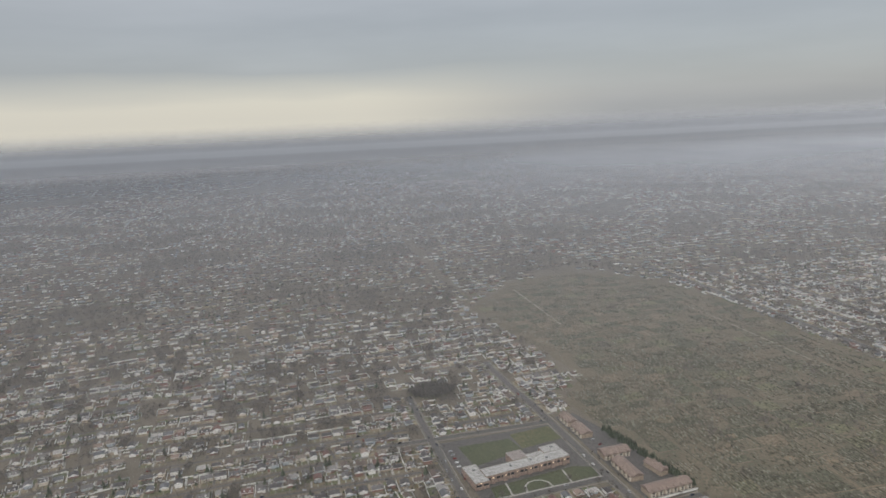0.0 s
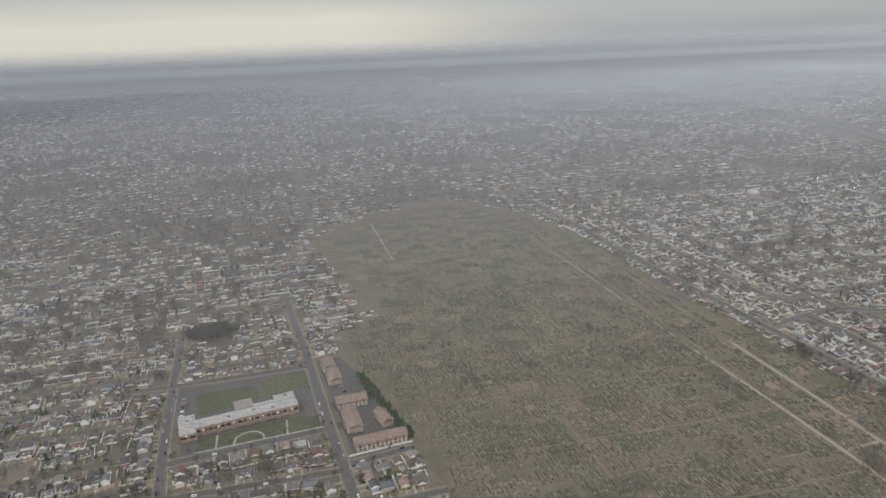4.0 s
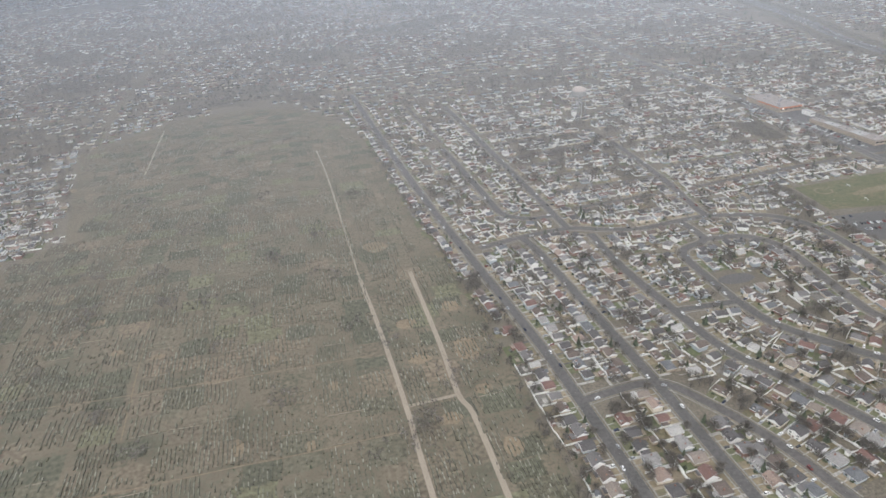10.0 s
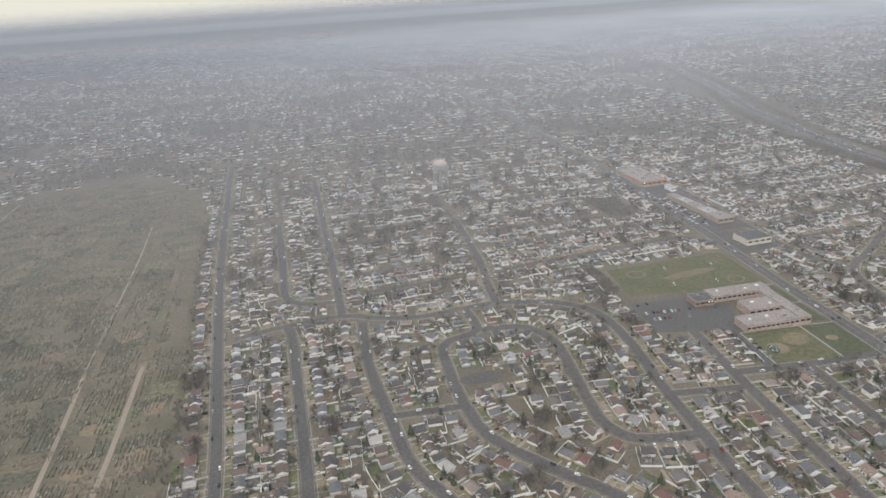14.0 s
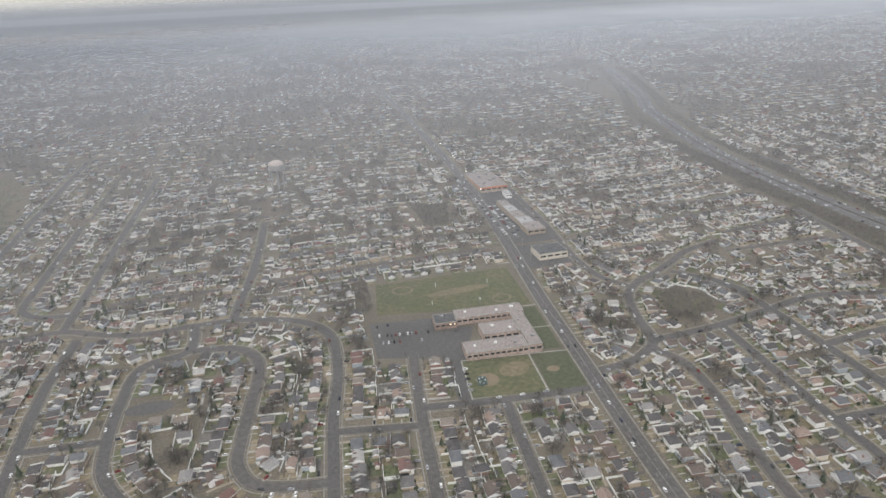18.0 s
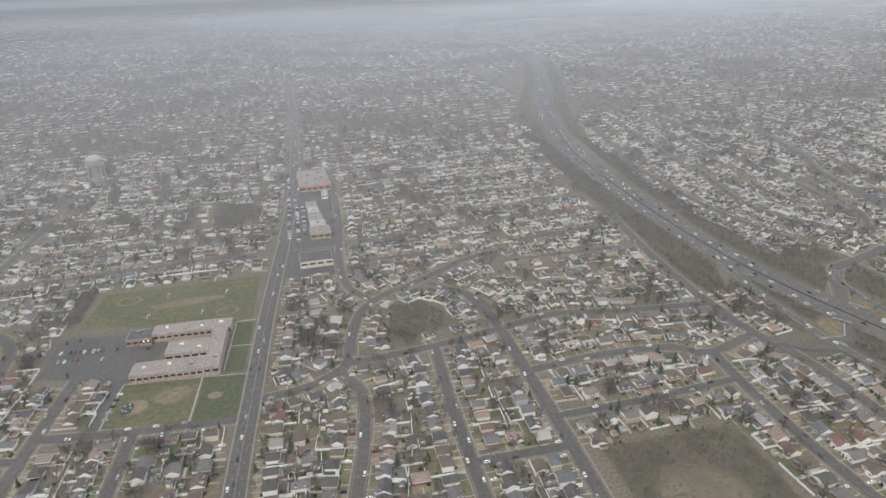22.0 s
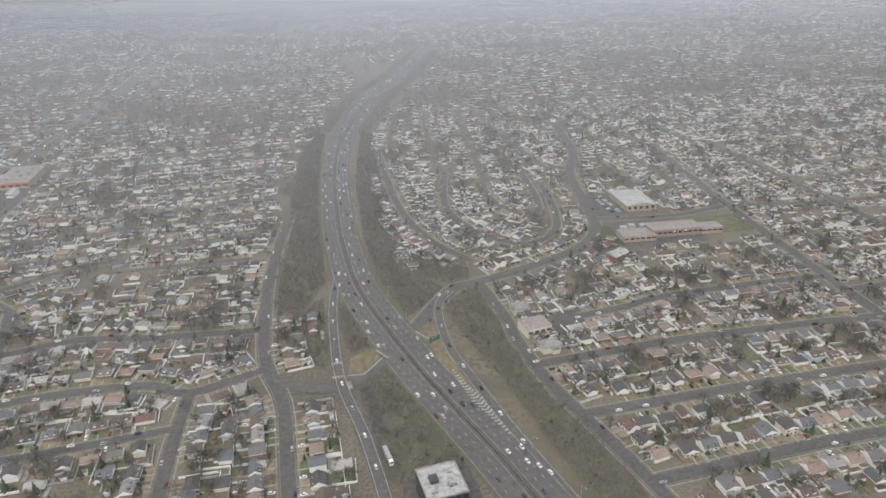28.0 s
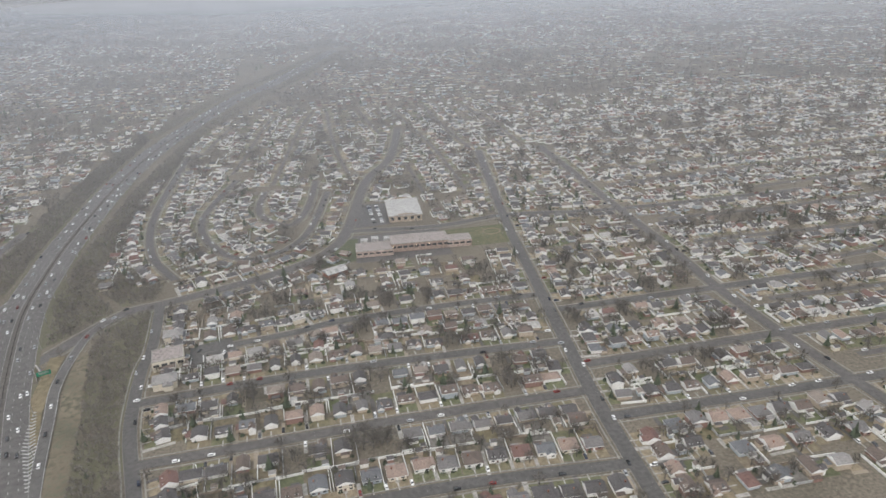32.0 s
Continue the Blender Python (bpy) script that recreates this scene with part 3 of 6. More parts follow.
# Streets of the districts farther off: a loose grid, each district turned its own way.
DISTRICTS = [  # corners x0, y0, x1, y1, heading in degrees, spacing
    (-260, 130, 60, 330, 4, 28), (95, 130, 225, 204, 3, 32), (-420, 330, -120, 560, 8, 28), (-120, 330, 70, 560, 4, 28), (-420, 560, -60, 700, 6, 30), (-60, 560, 180, 700, 3, 30), (-900, 430, -420, 900, 8, 32),
    (70, 400, 215, 700, 4, 32), (-420, 700, 180, 1100, 7, 33), (180, 700, 470, 1150, 6, 34), (466, 525, 552, 720, 90, 38), (558, 384, 642, 720, 2, 31),
    (660, 385, 812, 720, 2, 36), (470, 720, 830, 1150, 3, 35), (850, 345, 1062, 720, 4, 35), (850, 720, 1150, 1200, 9, 35),
    (1120, 420, 1250, 720, 80, 36), (1250, 420, 1420, 720, 92, 36), (1420, 130, 1760, 620, 2, 36), (1180, 720, 1760, 1250, 2, 36),
    (1760, 200, 2400, 900, 5, 38), (-900, 900, 180, 1500, 4, 38), (180, 1150, 1100, 1700, 1, 38), (1100, 1250, 2400, 1800, 8, 38),
    (1760, 900, 2800, 1500, 3, 40), (-1480, 600, -900, 1700, 6, 40), (-900, 1500, 180, 2000, 2, 42), (180, 1700, 1900, 2050, 5, 42),
    (950, 125, 1062, 300, 2, 34), (1180, 125, 1330, 262, 2, 34),
]
grid_roads, grid_walks, minor = Soup(), Soup(), []
for x0, y0, x1, y1, head, gap in DISTRICTS:
    cx, cy, a = (x0 + x1) / 2, (y0 + y1) / 2, radians(head)
    ux, uy, reach = math.cos(a), math.sin(a), math.hypot(x1 - x0, y1 - y0) / 2
    lines = [(0, k * gap + rng.uniform(-3, 3)) for k in range(int(-reach / gap), int(reach / gap) + 1)]
    for _, off in lines:
        run = []
        for q in np.arange(-reach, reach, 6.0):
            x, y = cx + ux * q - uy * off + 4 * math.sin(q / 70 + off), cy + uy * q + ux * off + 4 * math.cos(q / 55 + off)
            ok = x0 <= x <= x1 and y0 <= y <= y1 and is_free(taken, x, y, 9)
            if ok:
                run.append((x, y))
            if (not ok or q + 6 >= reach) and run:
                if len(run) > 5:
                    minor.append(run)
                    for px, py, _ in along(run, 2.0):
                        disc(taken, px, py, 4.0)
                run = []
for line in minor:
    grid_roads.ribbon(line, 2.0 if line[0][0] < 70 else 3.2 if line[0][1] < 420 else 2.2, 0.05)
    for side in (-1, 1) if line[0][1] < 400 and line[0][0] > 70 else ():
        grid_walks.ribbon(line, 0.35, 0.03, 0, side * 2.9)
setting("street_grid", grid_roads, M_ASPHALT_OLD, "grid of narrow asphalt side streets between the houses", "road", "stuff")
setting("street_grid_pavement", grid_walks, M_PAVEMENT, "pale pavements along the side streets", "pavement", "stuff")

# ---- avenue and highway ----
s = Soup()
s.ribbon(AVENUE, 7.0, 0.26)
setting("road_avenue", s, M_ASPHALT_OLD, "wide worn asphalt avenue with shops and schools along it", "road")
s = Soup()
for side in (-1, 1):
    s.ribbon(AVENUE, 0.7, 0.3, 0, side * 4.1)
setting("avenue_pavement", s, M_PAVEMENT, "pale concrete pavements along the avenue", "pavement")
s = Soup()
for x, y, h in along(AVENUE, 8.0):
    for off in (-1.75, 1.75):
        s.box((x - math.sin(h) * off, y + math.cos(h) * off, 0.27), (1.6, 0.11, 0.02), h)
s.ribbon(AVENUE, 0.12, 0.275)
setting("avenue_markings", s, M_PAINT, "white lane dashes and a centre line on the avenue", "road marking")

s = Soup()
for side in (-1, 1):
    s.ribbon(HIGHWAY, 8.6, 0.5, 0, side * 5.7)
setting("road_highway", s, M_HIGHWAY, "wet worn grey asphalt parkway with three lanes each way", "road")
s = Soup()
s.ribbon(HIGHWAY, 23, 0.4)
setting("highway_verge", s, M_LITTER, "dull grass verge along the parkway", "verge")
s = Soup()
s.ribbon(HIGHWAY, 2.9, 0.42)
setting("median_strip", s, M_MEDIAN, "worn grey-brown median strip between the carriageways", "median")
for name, line, w in (("ramp_west", RAMP_WEST, 5.0), ("ramp_east", RAMP_EAST, 4.2), ("underpass_street", UNDERPASS, 5.5)):
    s = Soup()
    s.ribbon(line, w, 0.44 if name != "underpass_street" else 0.34)
    setting("road_" + name, s, M_HIGHWAY, "narrow asphalt slip road beside the parkway", "road")
s = Soup()
for x, y, h in along(HIGHWAY, 5.0):
    for off in (-7.1, -4.3, 4.3, 7.1):
        s.box((x - math.sin(h) * off, y + math.cos(h) * off, 0.51), (1.4, 0.15, 0.02), h)
for off in (-9.8, -1.7, 1.7, 9.8):
    s.ribbon(HIGHWAY, 0.11, 0.52, 0, off)
for line in (RAMP_WEST, RAMP_EAST):
    for off in (-1.9, 1.9):
        s.ribbon(line, 0.18, 0.46, 0, off)
setting("highway_markings", s, M_PAINT, "white lane dashes and edge lines on the parkway", "road marking")
s = Soup()
for (x0, y0), (x1, y1) in zip(HIGHWAY, HIGHWAY[1:]):
    h, d = math.atan2(y1 - y0, x1 - x0), math.hypot(x1 - x0, y1 - y0)
    s.box(((x0 + x1) / 2, (y0 + y1) / 2, 0.66), (d, 0.4, 0.5), h)
setting("median_barrier", s, M_MEDIAN, "low grey concrete barrier along the middle of the parkway", "barrier")

# ---- haze sheets ----
# Three sloping sheets stand in for the haze in the air.
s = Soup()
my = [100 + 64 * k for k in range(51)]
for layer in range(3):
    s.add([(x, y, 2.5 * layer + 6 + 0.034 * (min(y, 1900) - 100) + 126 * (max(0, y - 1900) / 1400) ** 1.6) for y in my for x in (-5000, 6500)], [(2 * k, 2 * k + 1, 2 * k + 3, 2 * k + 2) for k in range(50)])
setting("haze_sheets", s, M_HAZE, "grey translucent sheets that paint distance haze over the far suburbs", "mist", "stuff")

# ---- houses ----
QUARTER = math.pi / 2
homes = []


def built_up(x, y):
    """The stretch of the suburb on either side of the flight line that is filled with houses."""
    return -0.8 * y - 60 < x < 1350 + 0.95 * y


def try_home(x, y, h, side, w, depth=6.0):
    off = side * (w / 2 + 4.0 + depth / 2 + rng.uniform(-0.4, 0.9))
    px, py = x - math.sin(h) * off, y + math.cos(h) * off
    if built_up(px, py) and is_free(taken, px, py, 3) and is_free(housed, px, py, 2):
        disc(housed, px, py, 3.1)
        homes.append((px, py, h + (0 if side > 0 else math.pi) + rng.uniform(-0.02, 0.02)))


for w, line in LINES.values():
    for side in (-1, 1):
        for x, y, h in along(line, 7.9, rng.uniform(2, 6)):
            try_home(x, y, h, side, w)
for line in minor:
    for side in (-1, 1):
        for x, y, h in along(line, 8.1, rng.uniform(0, 4)):
            if rng.random() < 0.96:
                try_home(x, y, h, side, 5.0 if y < 420 else 3.0)
for side in (-1, 1):
    for x, y, h in along(AVENUE, 8.2):
        try_home(x, y, h, side, 11)
for gy in np.arange(132, 760, 6.5):  # odd plots left between the streets
    for gx in np.arange(-420, 1800, 3.5):
        if built_up(gx, gy) and is_free(taken, gx, gy, 4) and is_free(housed, gx, gy, 5) and rng.random() < 0.7:
            disc(housed, gx, gy, 3.0)
            homes.append((gx, gy, rng.choice((0, QUARTER, math.pi, -QUARTER)) + rng.uniform(-0.05, 0.05)))


def gable_wall(s, c, a, b, h, rise, yaw=0.0, mat=0):
    """Walls of a house with gable ends; the ridge runs along a."""
    (x, y, z), co, si = c, math.cos(yaw), math.sin(yaw)
    flat = [(-a / 2, -b / 2, 0), (a / 2, -b / 2, 0), (a / 2, b / 2, 0), (-a / 2, b / 2, 0)]
    flat += [(u, v, h) for u, v, _ in flat] + [(-a / 2, 0, h + rise), (a / 2, 0, h + rise)]
    s.add([(x + u * co - v * si, y + u * si + v * co, z + q) for u, v, q in flat], [(0, 1, 5, 4), (2, 3, 7, 6), (1, 2, 6, 9, 5), (3, 0, 4, 8, 7)], mat)


def house(kind, roof, wall):
    """One detached house, its front towards -y. 0 side gable, 1 with dormers, 2 hipped, 3 front gable, 4 with a garage, 5 two storeys, 6 front wing."""
    words = ("side-gabled", "dormered", "hip-roofed", "front-gabled", "side-gabled", "two-storey", "cross-gabled")[kind]
    top = thing("house", f"{words} house with {roof} shingles and {wall} siding", "house", "detached houses along the streets")
    a, b, h, rise = ((5.7, 6.4, 1.9, 2.1), (5.7, 6.6, 1.9, 2.3), (5.6, 7.0, 2.0, 1.6), (5.2, 7.8, 2.1, 1.8), (4.6, 6.2, 1.9, 1.9), (5.2, 7.2, 3.4, 1.5), (5.6, 6.0, 2.0, 1.8))[kind]
    walls, roofs = Soup(), Soup()
    if kind == 2:
        walls.box((0, 0, h / 2), (a, b, h))
        roofs.roof((0, 0, h), (b + 0.7, a + 0.7), rise, QUARTER, hip=2.3, edge=1)
    elif kind in (3, 5):
        gable_wall(walls, (0, 0, 0), b, a, h, rise, QUARTER)
        roofs.roof((0, 0, h - 0.05), (b + 0.5, a + 0.6), rise, QUARTER, edge=1)
    else:
        gable_wall(walls, (0, 0, 0), a, b, h, rise)
        roofs.roof((0, 0, h - 0.05), (a + 0.5, b + 0.6), rise, edge=1)
    if kind == 6:
        gable_wall(walls, (1.2, -3.0, 0), 3.6, 2.8, h, 1.1, QUARTER)
        roofs.roof((1.2, -2.7, h - 0.03), (4.6, 3.2), 1.1, QUARTER, edge=1)
    part("wall", walls, M_WALL[wall], top)
    part("roof", roofs, [M_ROOF[roof], M_TRIM], top)
    if kind == 1:
        for dx in (-1.4, 1.4):
            s = Soup()
            s.box((dx, -1.9, h + 0.95), (1.1, 1.6, 1.1))
            d = part("dormer", s, M_TRIM, top)
            s = Soup()
            s.roof((dx, -1.8, h + 1.5), (2.2, 1.4), 0.5, QUARTER, thick=0.1)
            part("dormer_roof", s, M_ROOF[roof], d)
            s = Soup()
            s.box((dx, -2.72, h + 1.0), (0.6, 0.05, 0.7))
            part("pane", s, M_GLASS, d)
    if kind == 4:
        s = Soup()
        s.box((3.4, 0.6, 0.85), (2.2, 4.6, 1.7))
        gar = part("garage", s, M_WALL[wall], top)
        s = Soup()
        s.roof((3.4, 0.6, 1.7), (5.0, 2.5), 0.6, QUARTER)
        part("garage_roof", s, M_ROOF[roof], gar)
        s = Soup()
        s.box((3.4, -1.73, 0.65), (1.8, 0.06, 1.3))
        part("garage_door", s, M_WALL["white"], gar)
    front = -b / 2
    s = Soup()
    s.box((-0.2, front - 0.04, 0.75), (0.6, 0.08, 1.3))
    part("door", s, M_ROOF["reddish"] if kind % 2 else M_WALL["white"], top)
    for x, z in ((-1.7, 1.2), (1.6, 1.2)) if kind != 5 else ((-1.6, 1.0), (1.6, 1.0), (-1.6, 2.7), (1.6, 2.7)):
        y = front if kind != 6 or x < 0 else -4.8
        s = Soup()
        s.box((x, y - 0.03, z), (0.95, 0.06, 0.8))
        part("window", s, M_GLASS, top)
    s = Soup()
    s.box((-a / 4, 0.7, h + rise * 0.75), (0.5, 0.5, 1.5))
    part("chimney", s, M_BRICK, top)
    s = Soup()
    s.box((-0.2, front - 0.6, 0.12), (1.4, 1.1, 0.24))
    part("front_step", s, M_CONCRETE, top)
    u, other = (-1.3, 1.3)[kind % 2], ("brown", "dark grey", "pale grey")[kind % 3]
    s = Soup()
    s.box((u, b / 2 + 0.9, h * 0.38), (2.5, 1.8, h * 0.76))
    s.box((u, b / 2 + 0.95, h * 0.76 + 0.08), (2.8, 2.1, 0.16), 0, 1)
    part("rear_extension", s, [M_WALL["beige"] if kind % 2 else M_WALL["white"], M_ROOF[other]], top, "low flat-roofed rear extension")
    return top


LOOKS = [("mid-grey", "white"), ("dark grey", "cream"), ("brown", "white"), ("tan", "beige"), ("dark grey", "white"), ("pale grey", "pale blue-grey"), ("reddish", "white"), ("mid-grey", "brick-red"), ("brown", "cream"), ("dark grey", "white"), ("blue-grey", "white"), ("pinkish tan", "cream"), ("blue-grey", "pale blue-grey"), ("pinkish tan", "white")]
near = sorted((m for m in homes if 138 < m[1] < 300), key=lambda m: m[1])[:320]
near_set = set(near)
models = {}
rng = random.Random(11)
rest, paving, sheds, plots, fences = Soup(), Soup(), Soup(), Soup(), Soup()
yards, front_cars = [], []
near_fences, copses = [], []
for m in homes:
    x, y, h = m
    co, si = math.cos(h), math.sin(h)

    def at(u, v):
        """u along the street, v towards the back garden."""
        return x + co * u - si * v, y + si * u + co * v

    leafy = math.sin(x / 47 + 1.3 * math.sin(y / 61)) + math.sin(y / 39 + 1.1 * math.sin(x / 73))
    if m not in near_set and rng.random() < (0.11 if y < 430 and x > 1150 and y > 235 else 0.06 if y < 430 else (0.8 if y > 640 else 0.35) if leafy > 0.75 else 0.2):  # a gap in the row, grown over with trees
        copses.append((x, y))
        continue
    if m in near_set:
        key = (rng.choice((0, 1, 1, 1, 1, 2, 3, 4, 5, 6)), rng.randrange(len(LOOKS)))
        spot = pose(x, y, 0, 0, 0, math.degrees(h))
        if key not in models:
            models[key] = house(key[0], *LOOKS[key[1]])
            models[key].matrix_world = spot @ Matrix.Diagonal((1.0, 0.76, 0.72, 1))
        else:
            copy_thing(models[key], spot)
    else:
        a, b, hh, rise, k = rng.uniform(4.8, 6.6), rng.uniform(3.9, 4.9), rng.choice((1.15, 1.25, 1.35, 1.4, 2.3)), rng.uniform(0.95, 1.4), rng.random()
        if y > 720:
            turn = h + (QUARTER if k > 0.5 else 0)
            gable_wall(rest, (x, y, 0), a - 0.6, b, hh, rise, turn, 1)
            rest.roof((x, y, hh), (a - 0.1, b + 0.6), rise, turn, 0, thick=0)
        elif k > 0.82:
            rest.box((x, y, hh / 2), (a, b, hh), h, 1)
            rest.roof((x, y, hh), (a + 0.6, b + 0.6), rise, h, 0, hip=2.2, edge=2)
        elif k > 0.55:
            gable_wall(rest, (x, y, 0), b + 0.8, a - 1.4, hh, rise, h + QUARTER, 1)
            rest.roof((x, y, hh - 0.05), (b + 1.3, a - 0.8), rise, h + QUARTER, 0, edge=2)
        else:
            gable_wall(rest, (x, y, 0), a, b, hh, rise, h, 1)
            rest.roof((x, y, hh - 0.05), (a + 0.5, b + 0.6), rise, h, 0, edge=2)
            if y < 500 and k < 0.5:  # dormers with white fronts
                for d in (-a / 4, a / 4):
                    rest.box((*at(d, -b * 0.27), hh + rise * 0.42), (1.0, 1.3, rise * 0.5), h, 2)
                    rest.roof((*at(d, -b * 0.25), hh + rise * 0.66), (1.7, 1.2), 0.4, h + QUARTER, 0, thick=0.1, edge=2)
        if y < 520 and rng.random() < 0.65:  # a low extension at the back or side
            u, v, p, q = rng.choice(((rng.uniform(-1.5, 1.5), b / 2 + 0.9, rng.uniform(1.8, 3.4), 1.9), (rng.choice((-1, 1)) * (a / 2 + 0.7), 0.6, 1.5, b * 0.7)))
            rest.box((*at(u, v), 0.6), (p, q, 1.2), h, 1)
            rest.box((*at(u, v), 1.27), (p + 0.3, q + 0.3, 0.14), h, 0)
        if k < 0.3 and y < 600:
            d = rng.choice((-1.6, 1.6))
            rest.roof((*at(d, -1.9), hh - 0.04), (3.6, 2.6), 1.0, h + QUARTER, 0, edge=2)
            rest.box((*at(d, -1.8), hh / 2), (2.2, 3.2, hh), h, 1)
    if y < 900:
        # the plot, front and back, each with its own grass or paving
        for v0, v1, lot in ((-6.1, -2.0, 1), (2.0, 8.2, 0)):
            if rng.random() < 0.92:
                plots.slab([at(-3.9, v0), at(3.9, v0), at(3.9, v1), at(-3.9, v1)], 0.008 + rng.uniform(0, 0.006), lot)
        side = rng.choice((-1, 1))
        if rng.random() < 0.85:
            paving.ribbon([at(side * 3.95, -6.9), at(side * 3.95, rng.uniform(-3, 5))], rng.uniform(1.1, 1.7), 0.02 + rng.uniform(0, 0.008), rng.choice((0, 0, 1, 2)))
            if y < 420 and rng.random() < 0.4:
                front_cars.append((*at(side * 3.95, -5.0), h + QUARTER))
        paving.ribbon([at(-0.2, -6.9), at(-0.2, -3.6)], 0.5, 0.032, 0)
        bx, by = at(rng.uniform(-2, 2), rng.uniform(6.0, 7.2))
        if rng.random() < 0.6 and y < 640 and is_free(taken, bx, by, 1) and is_free(housed, bx, by, 1):
            sz = rng.uniform(1.5, 2.8)
            sheds.box((bx, by, 0.7), (sz, sz * 0.85, 1.4), h, 1)
            sheds.roof((bx, by, 1.4), (sz + 0.3, sz * 0.85 + 0.3), 0.6, h, 0, edge=2)
            disc(housed, bx, by, 1.5)
        if rng.random() < 0.45:
            paving.ribbon([at(-1.6, 4.6), at(1.8, 4.6)], 2.0, 0.03, rng.choice((0, 1, 2)))
        # fences: along one side of the plot and across its back
        kind = rng.choice((0, 0, 0, 0, 1, 2))
        if y < 640 and rng.random() < 0.92 and all(is_free(taken, *at(-side * 4.4, v)) for v in (2, 5, 8)):
            v0, v1 = rng.choice((-5.0, -2.5, -2.0, 1.0)), rng.uniform(7.2, 8.3)
            if y < 235 and len(near_fences) < 150 and 138 < y:
                near_fences.append((*at(-side * 4.4, (v0 + v1) / 2), h + QUARTER, v1 - v0, kind))
            else:
                fences.box((*at(-side * 4.4, (v0 + v1) / 2), 0.45), (v1 - v0, 0.2, 0.9), h + QUARTER, kind)
        if y < 640 and rng.random() < 0.8 and all(is_free(taken, *at(u, 8.3)) for u in (-4, 0, 4)):
            fences.box((*at(0, 8.3), 0.45), (8.6, 0.2, 0.9), h, kind)
        yards.append((x, y, h))
for _ in range(15000):  # scattered roofs on the far plain
    x, y, h = rng.uniform(-1700, 3300), rng.uniform(1600, 3300), rng.choice((0.05, 1.62, 0.3, 1.3)) + rng.uniform(-0.06, 0.06)
    if built_up(x, y) and math.sin(x / 90 + math.sin(y / 130)) + math.sin(y / 70) > -0.9:
        a, b = rng.uniform(6, 13), rng.uniform(5, 7)
        gable_wall(rest, (x, y, 0), a, b, 2.4, 1.8, h, 1)
        rest.roof((x, y, 2.4), (a + 0.5, b + 0.6), 1.8, h, 0, thick=0)
M_PLOTS = material("garden_plots", [(0.115, 0.115, 0.065), (0.145, 0.122, 0.08), (0.1, 0.108, 0.06), (0.19, 0.155, 0.11), (0.125, 0.108, 0.08), (0.15, 0.14, 0.125), (0.1, 0.112, 0.056), (0.15, 0.128, 0.078)], 0.95, small=0.6, pick="island", amount=0.35)
M_FRONT = material("front_lawns", [(0.205, 0.168, 0.112), (0.15, 0.134, 0.082), (0.24, 0.198, 0.138), (0.128, 0.128, 0.072), (0.18, 0.15, 0.1), (0.115, 0.12, 0.066)], 0.95, small=0.6, pick="island", amount=0.3)
M_PICKET = material("white_vinyl", [(0.72, 0.72, 0.69), (0.82, 0.82, 0.79)], 0.6, amount=0.1)
M_PLANK = material("weathered_planks", [(0.22, 0.18, 0.14), (0.3, 0.25, 0.2)], 0.85)
M_LINK = material("grey_chain_link", [(0.34, 0.34, 0.33), (0.4, 0.4, 0.39)], 0.7)
setting("housing", rest, [M_ROOFS, M_WALLS, M_TRIM], "rows of small pitched-roof houses filling the suburb", "houses", "stuff")
setting("garden_plots", plots, [M_PLOTS, M_FRONT], "patchwork of small winter lawns and bare gardens", "garden", "stuff")
setting("drives", paving, [M_CONCRETE, M_GRAVEL, M_ASPHALT_OLD], "pale concrete drives, paths and patios beside the houses", "drive", "stuff")
setting("garden_sheds", sheds, [M_ROOFS, M_WALLS, M_TRIM], "small sheds and garages in the back gardens", "shed", "stuff")
setting("garden_fencing", fences, [M_PICKET, M_PLANK, M_LINK], "white, wooden and wire fences between the gardens", "fence", "stuff")
for x, y, h, length, kind in near_fences:
    mat, word = ((M_PICKET, "white vinyl"), (M_PLANK, "weathered wooden"), (M_LINK, "grey metal"))[kind]
    top = thing("garden_fence", f"{word} garden fence between two house plots", "fence", "fences between the gardens", at=(x, y, 0), yaw=h)
    s = Soup()
    s.box((0, 0, 0.57), (length, 0.08, 0.95))
    part("panel", s, mat, top)
    for k in range(4):
        s = Soup()
        s.box((length * (k / 3 - 0.5), 0, 0.6), (0.16, 0.16, 1.2))
        part("post", s, mat, top)

# ---- cemetery ----
rng = random.Random(23)
CEM = SITES["cemetery"]
s = Soup()
s.slab(CEM, 0.012)
setting("cemetery_ground", s, M_CEMETERY, "olive-green winter turf of a large cemetery", "ground")
PATHS = [("cemetery_path", 2.3, [(408, 345), (411, 290), (413, 226), (413, 190), (414, 110)]), ("cemetery_path", 2.5, [(438, 345), (438, 330), (438, 268), (437, 227), (440, 206), (439, 110)]), ("cemetery_path", 2.0, [(413, 226), (437, 227)]), ("cemetery_path", 1.3, [(400, 600), (404, 523), (406, 440), (408, 345)]), ("cemetery_path", 1.7, [(250, 730), (251, 591)]), ("cemetery_lane", 0.6, [(217, 281), (259, 273.5), (310, 271), (364, 269), (405, 268)]), ("cemetery_lane", 0.6, [(262, 211), (293, 210.3), (341, 210.6), (368, 210.3), (408, 211)]), ("cemetery_lane", 0.6, [(291, 343), (291.6, 310), (292, 284), (293, 240)])]
for i, (name, w, line) in enumerate(PATHS):
    s = Soup()
    s.ribbon(smooth(line, 6), w, 0.05 + 0.004 * i)
    setting(name, s, M_GRAVEL if w > 1 else M_TAN, "pale tan gravel path through the cemetery", "path")
sections, stones, shrubs, kerbs = Soup(), Soup(), Soup(), Soup()
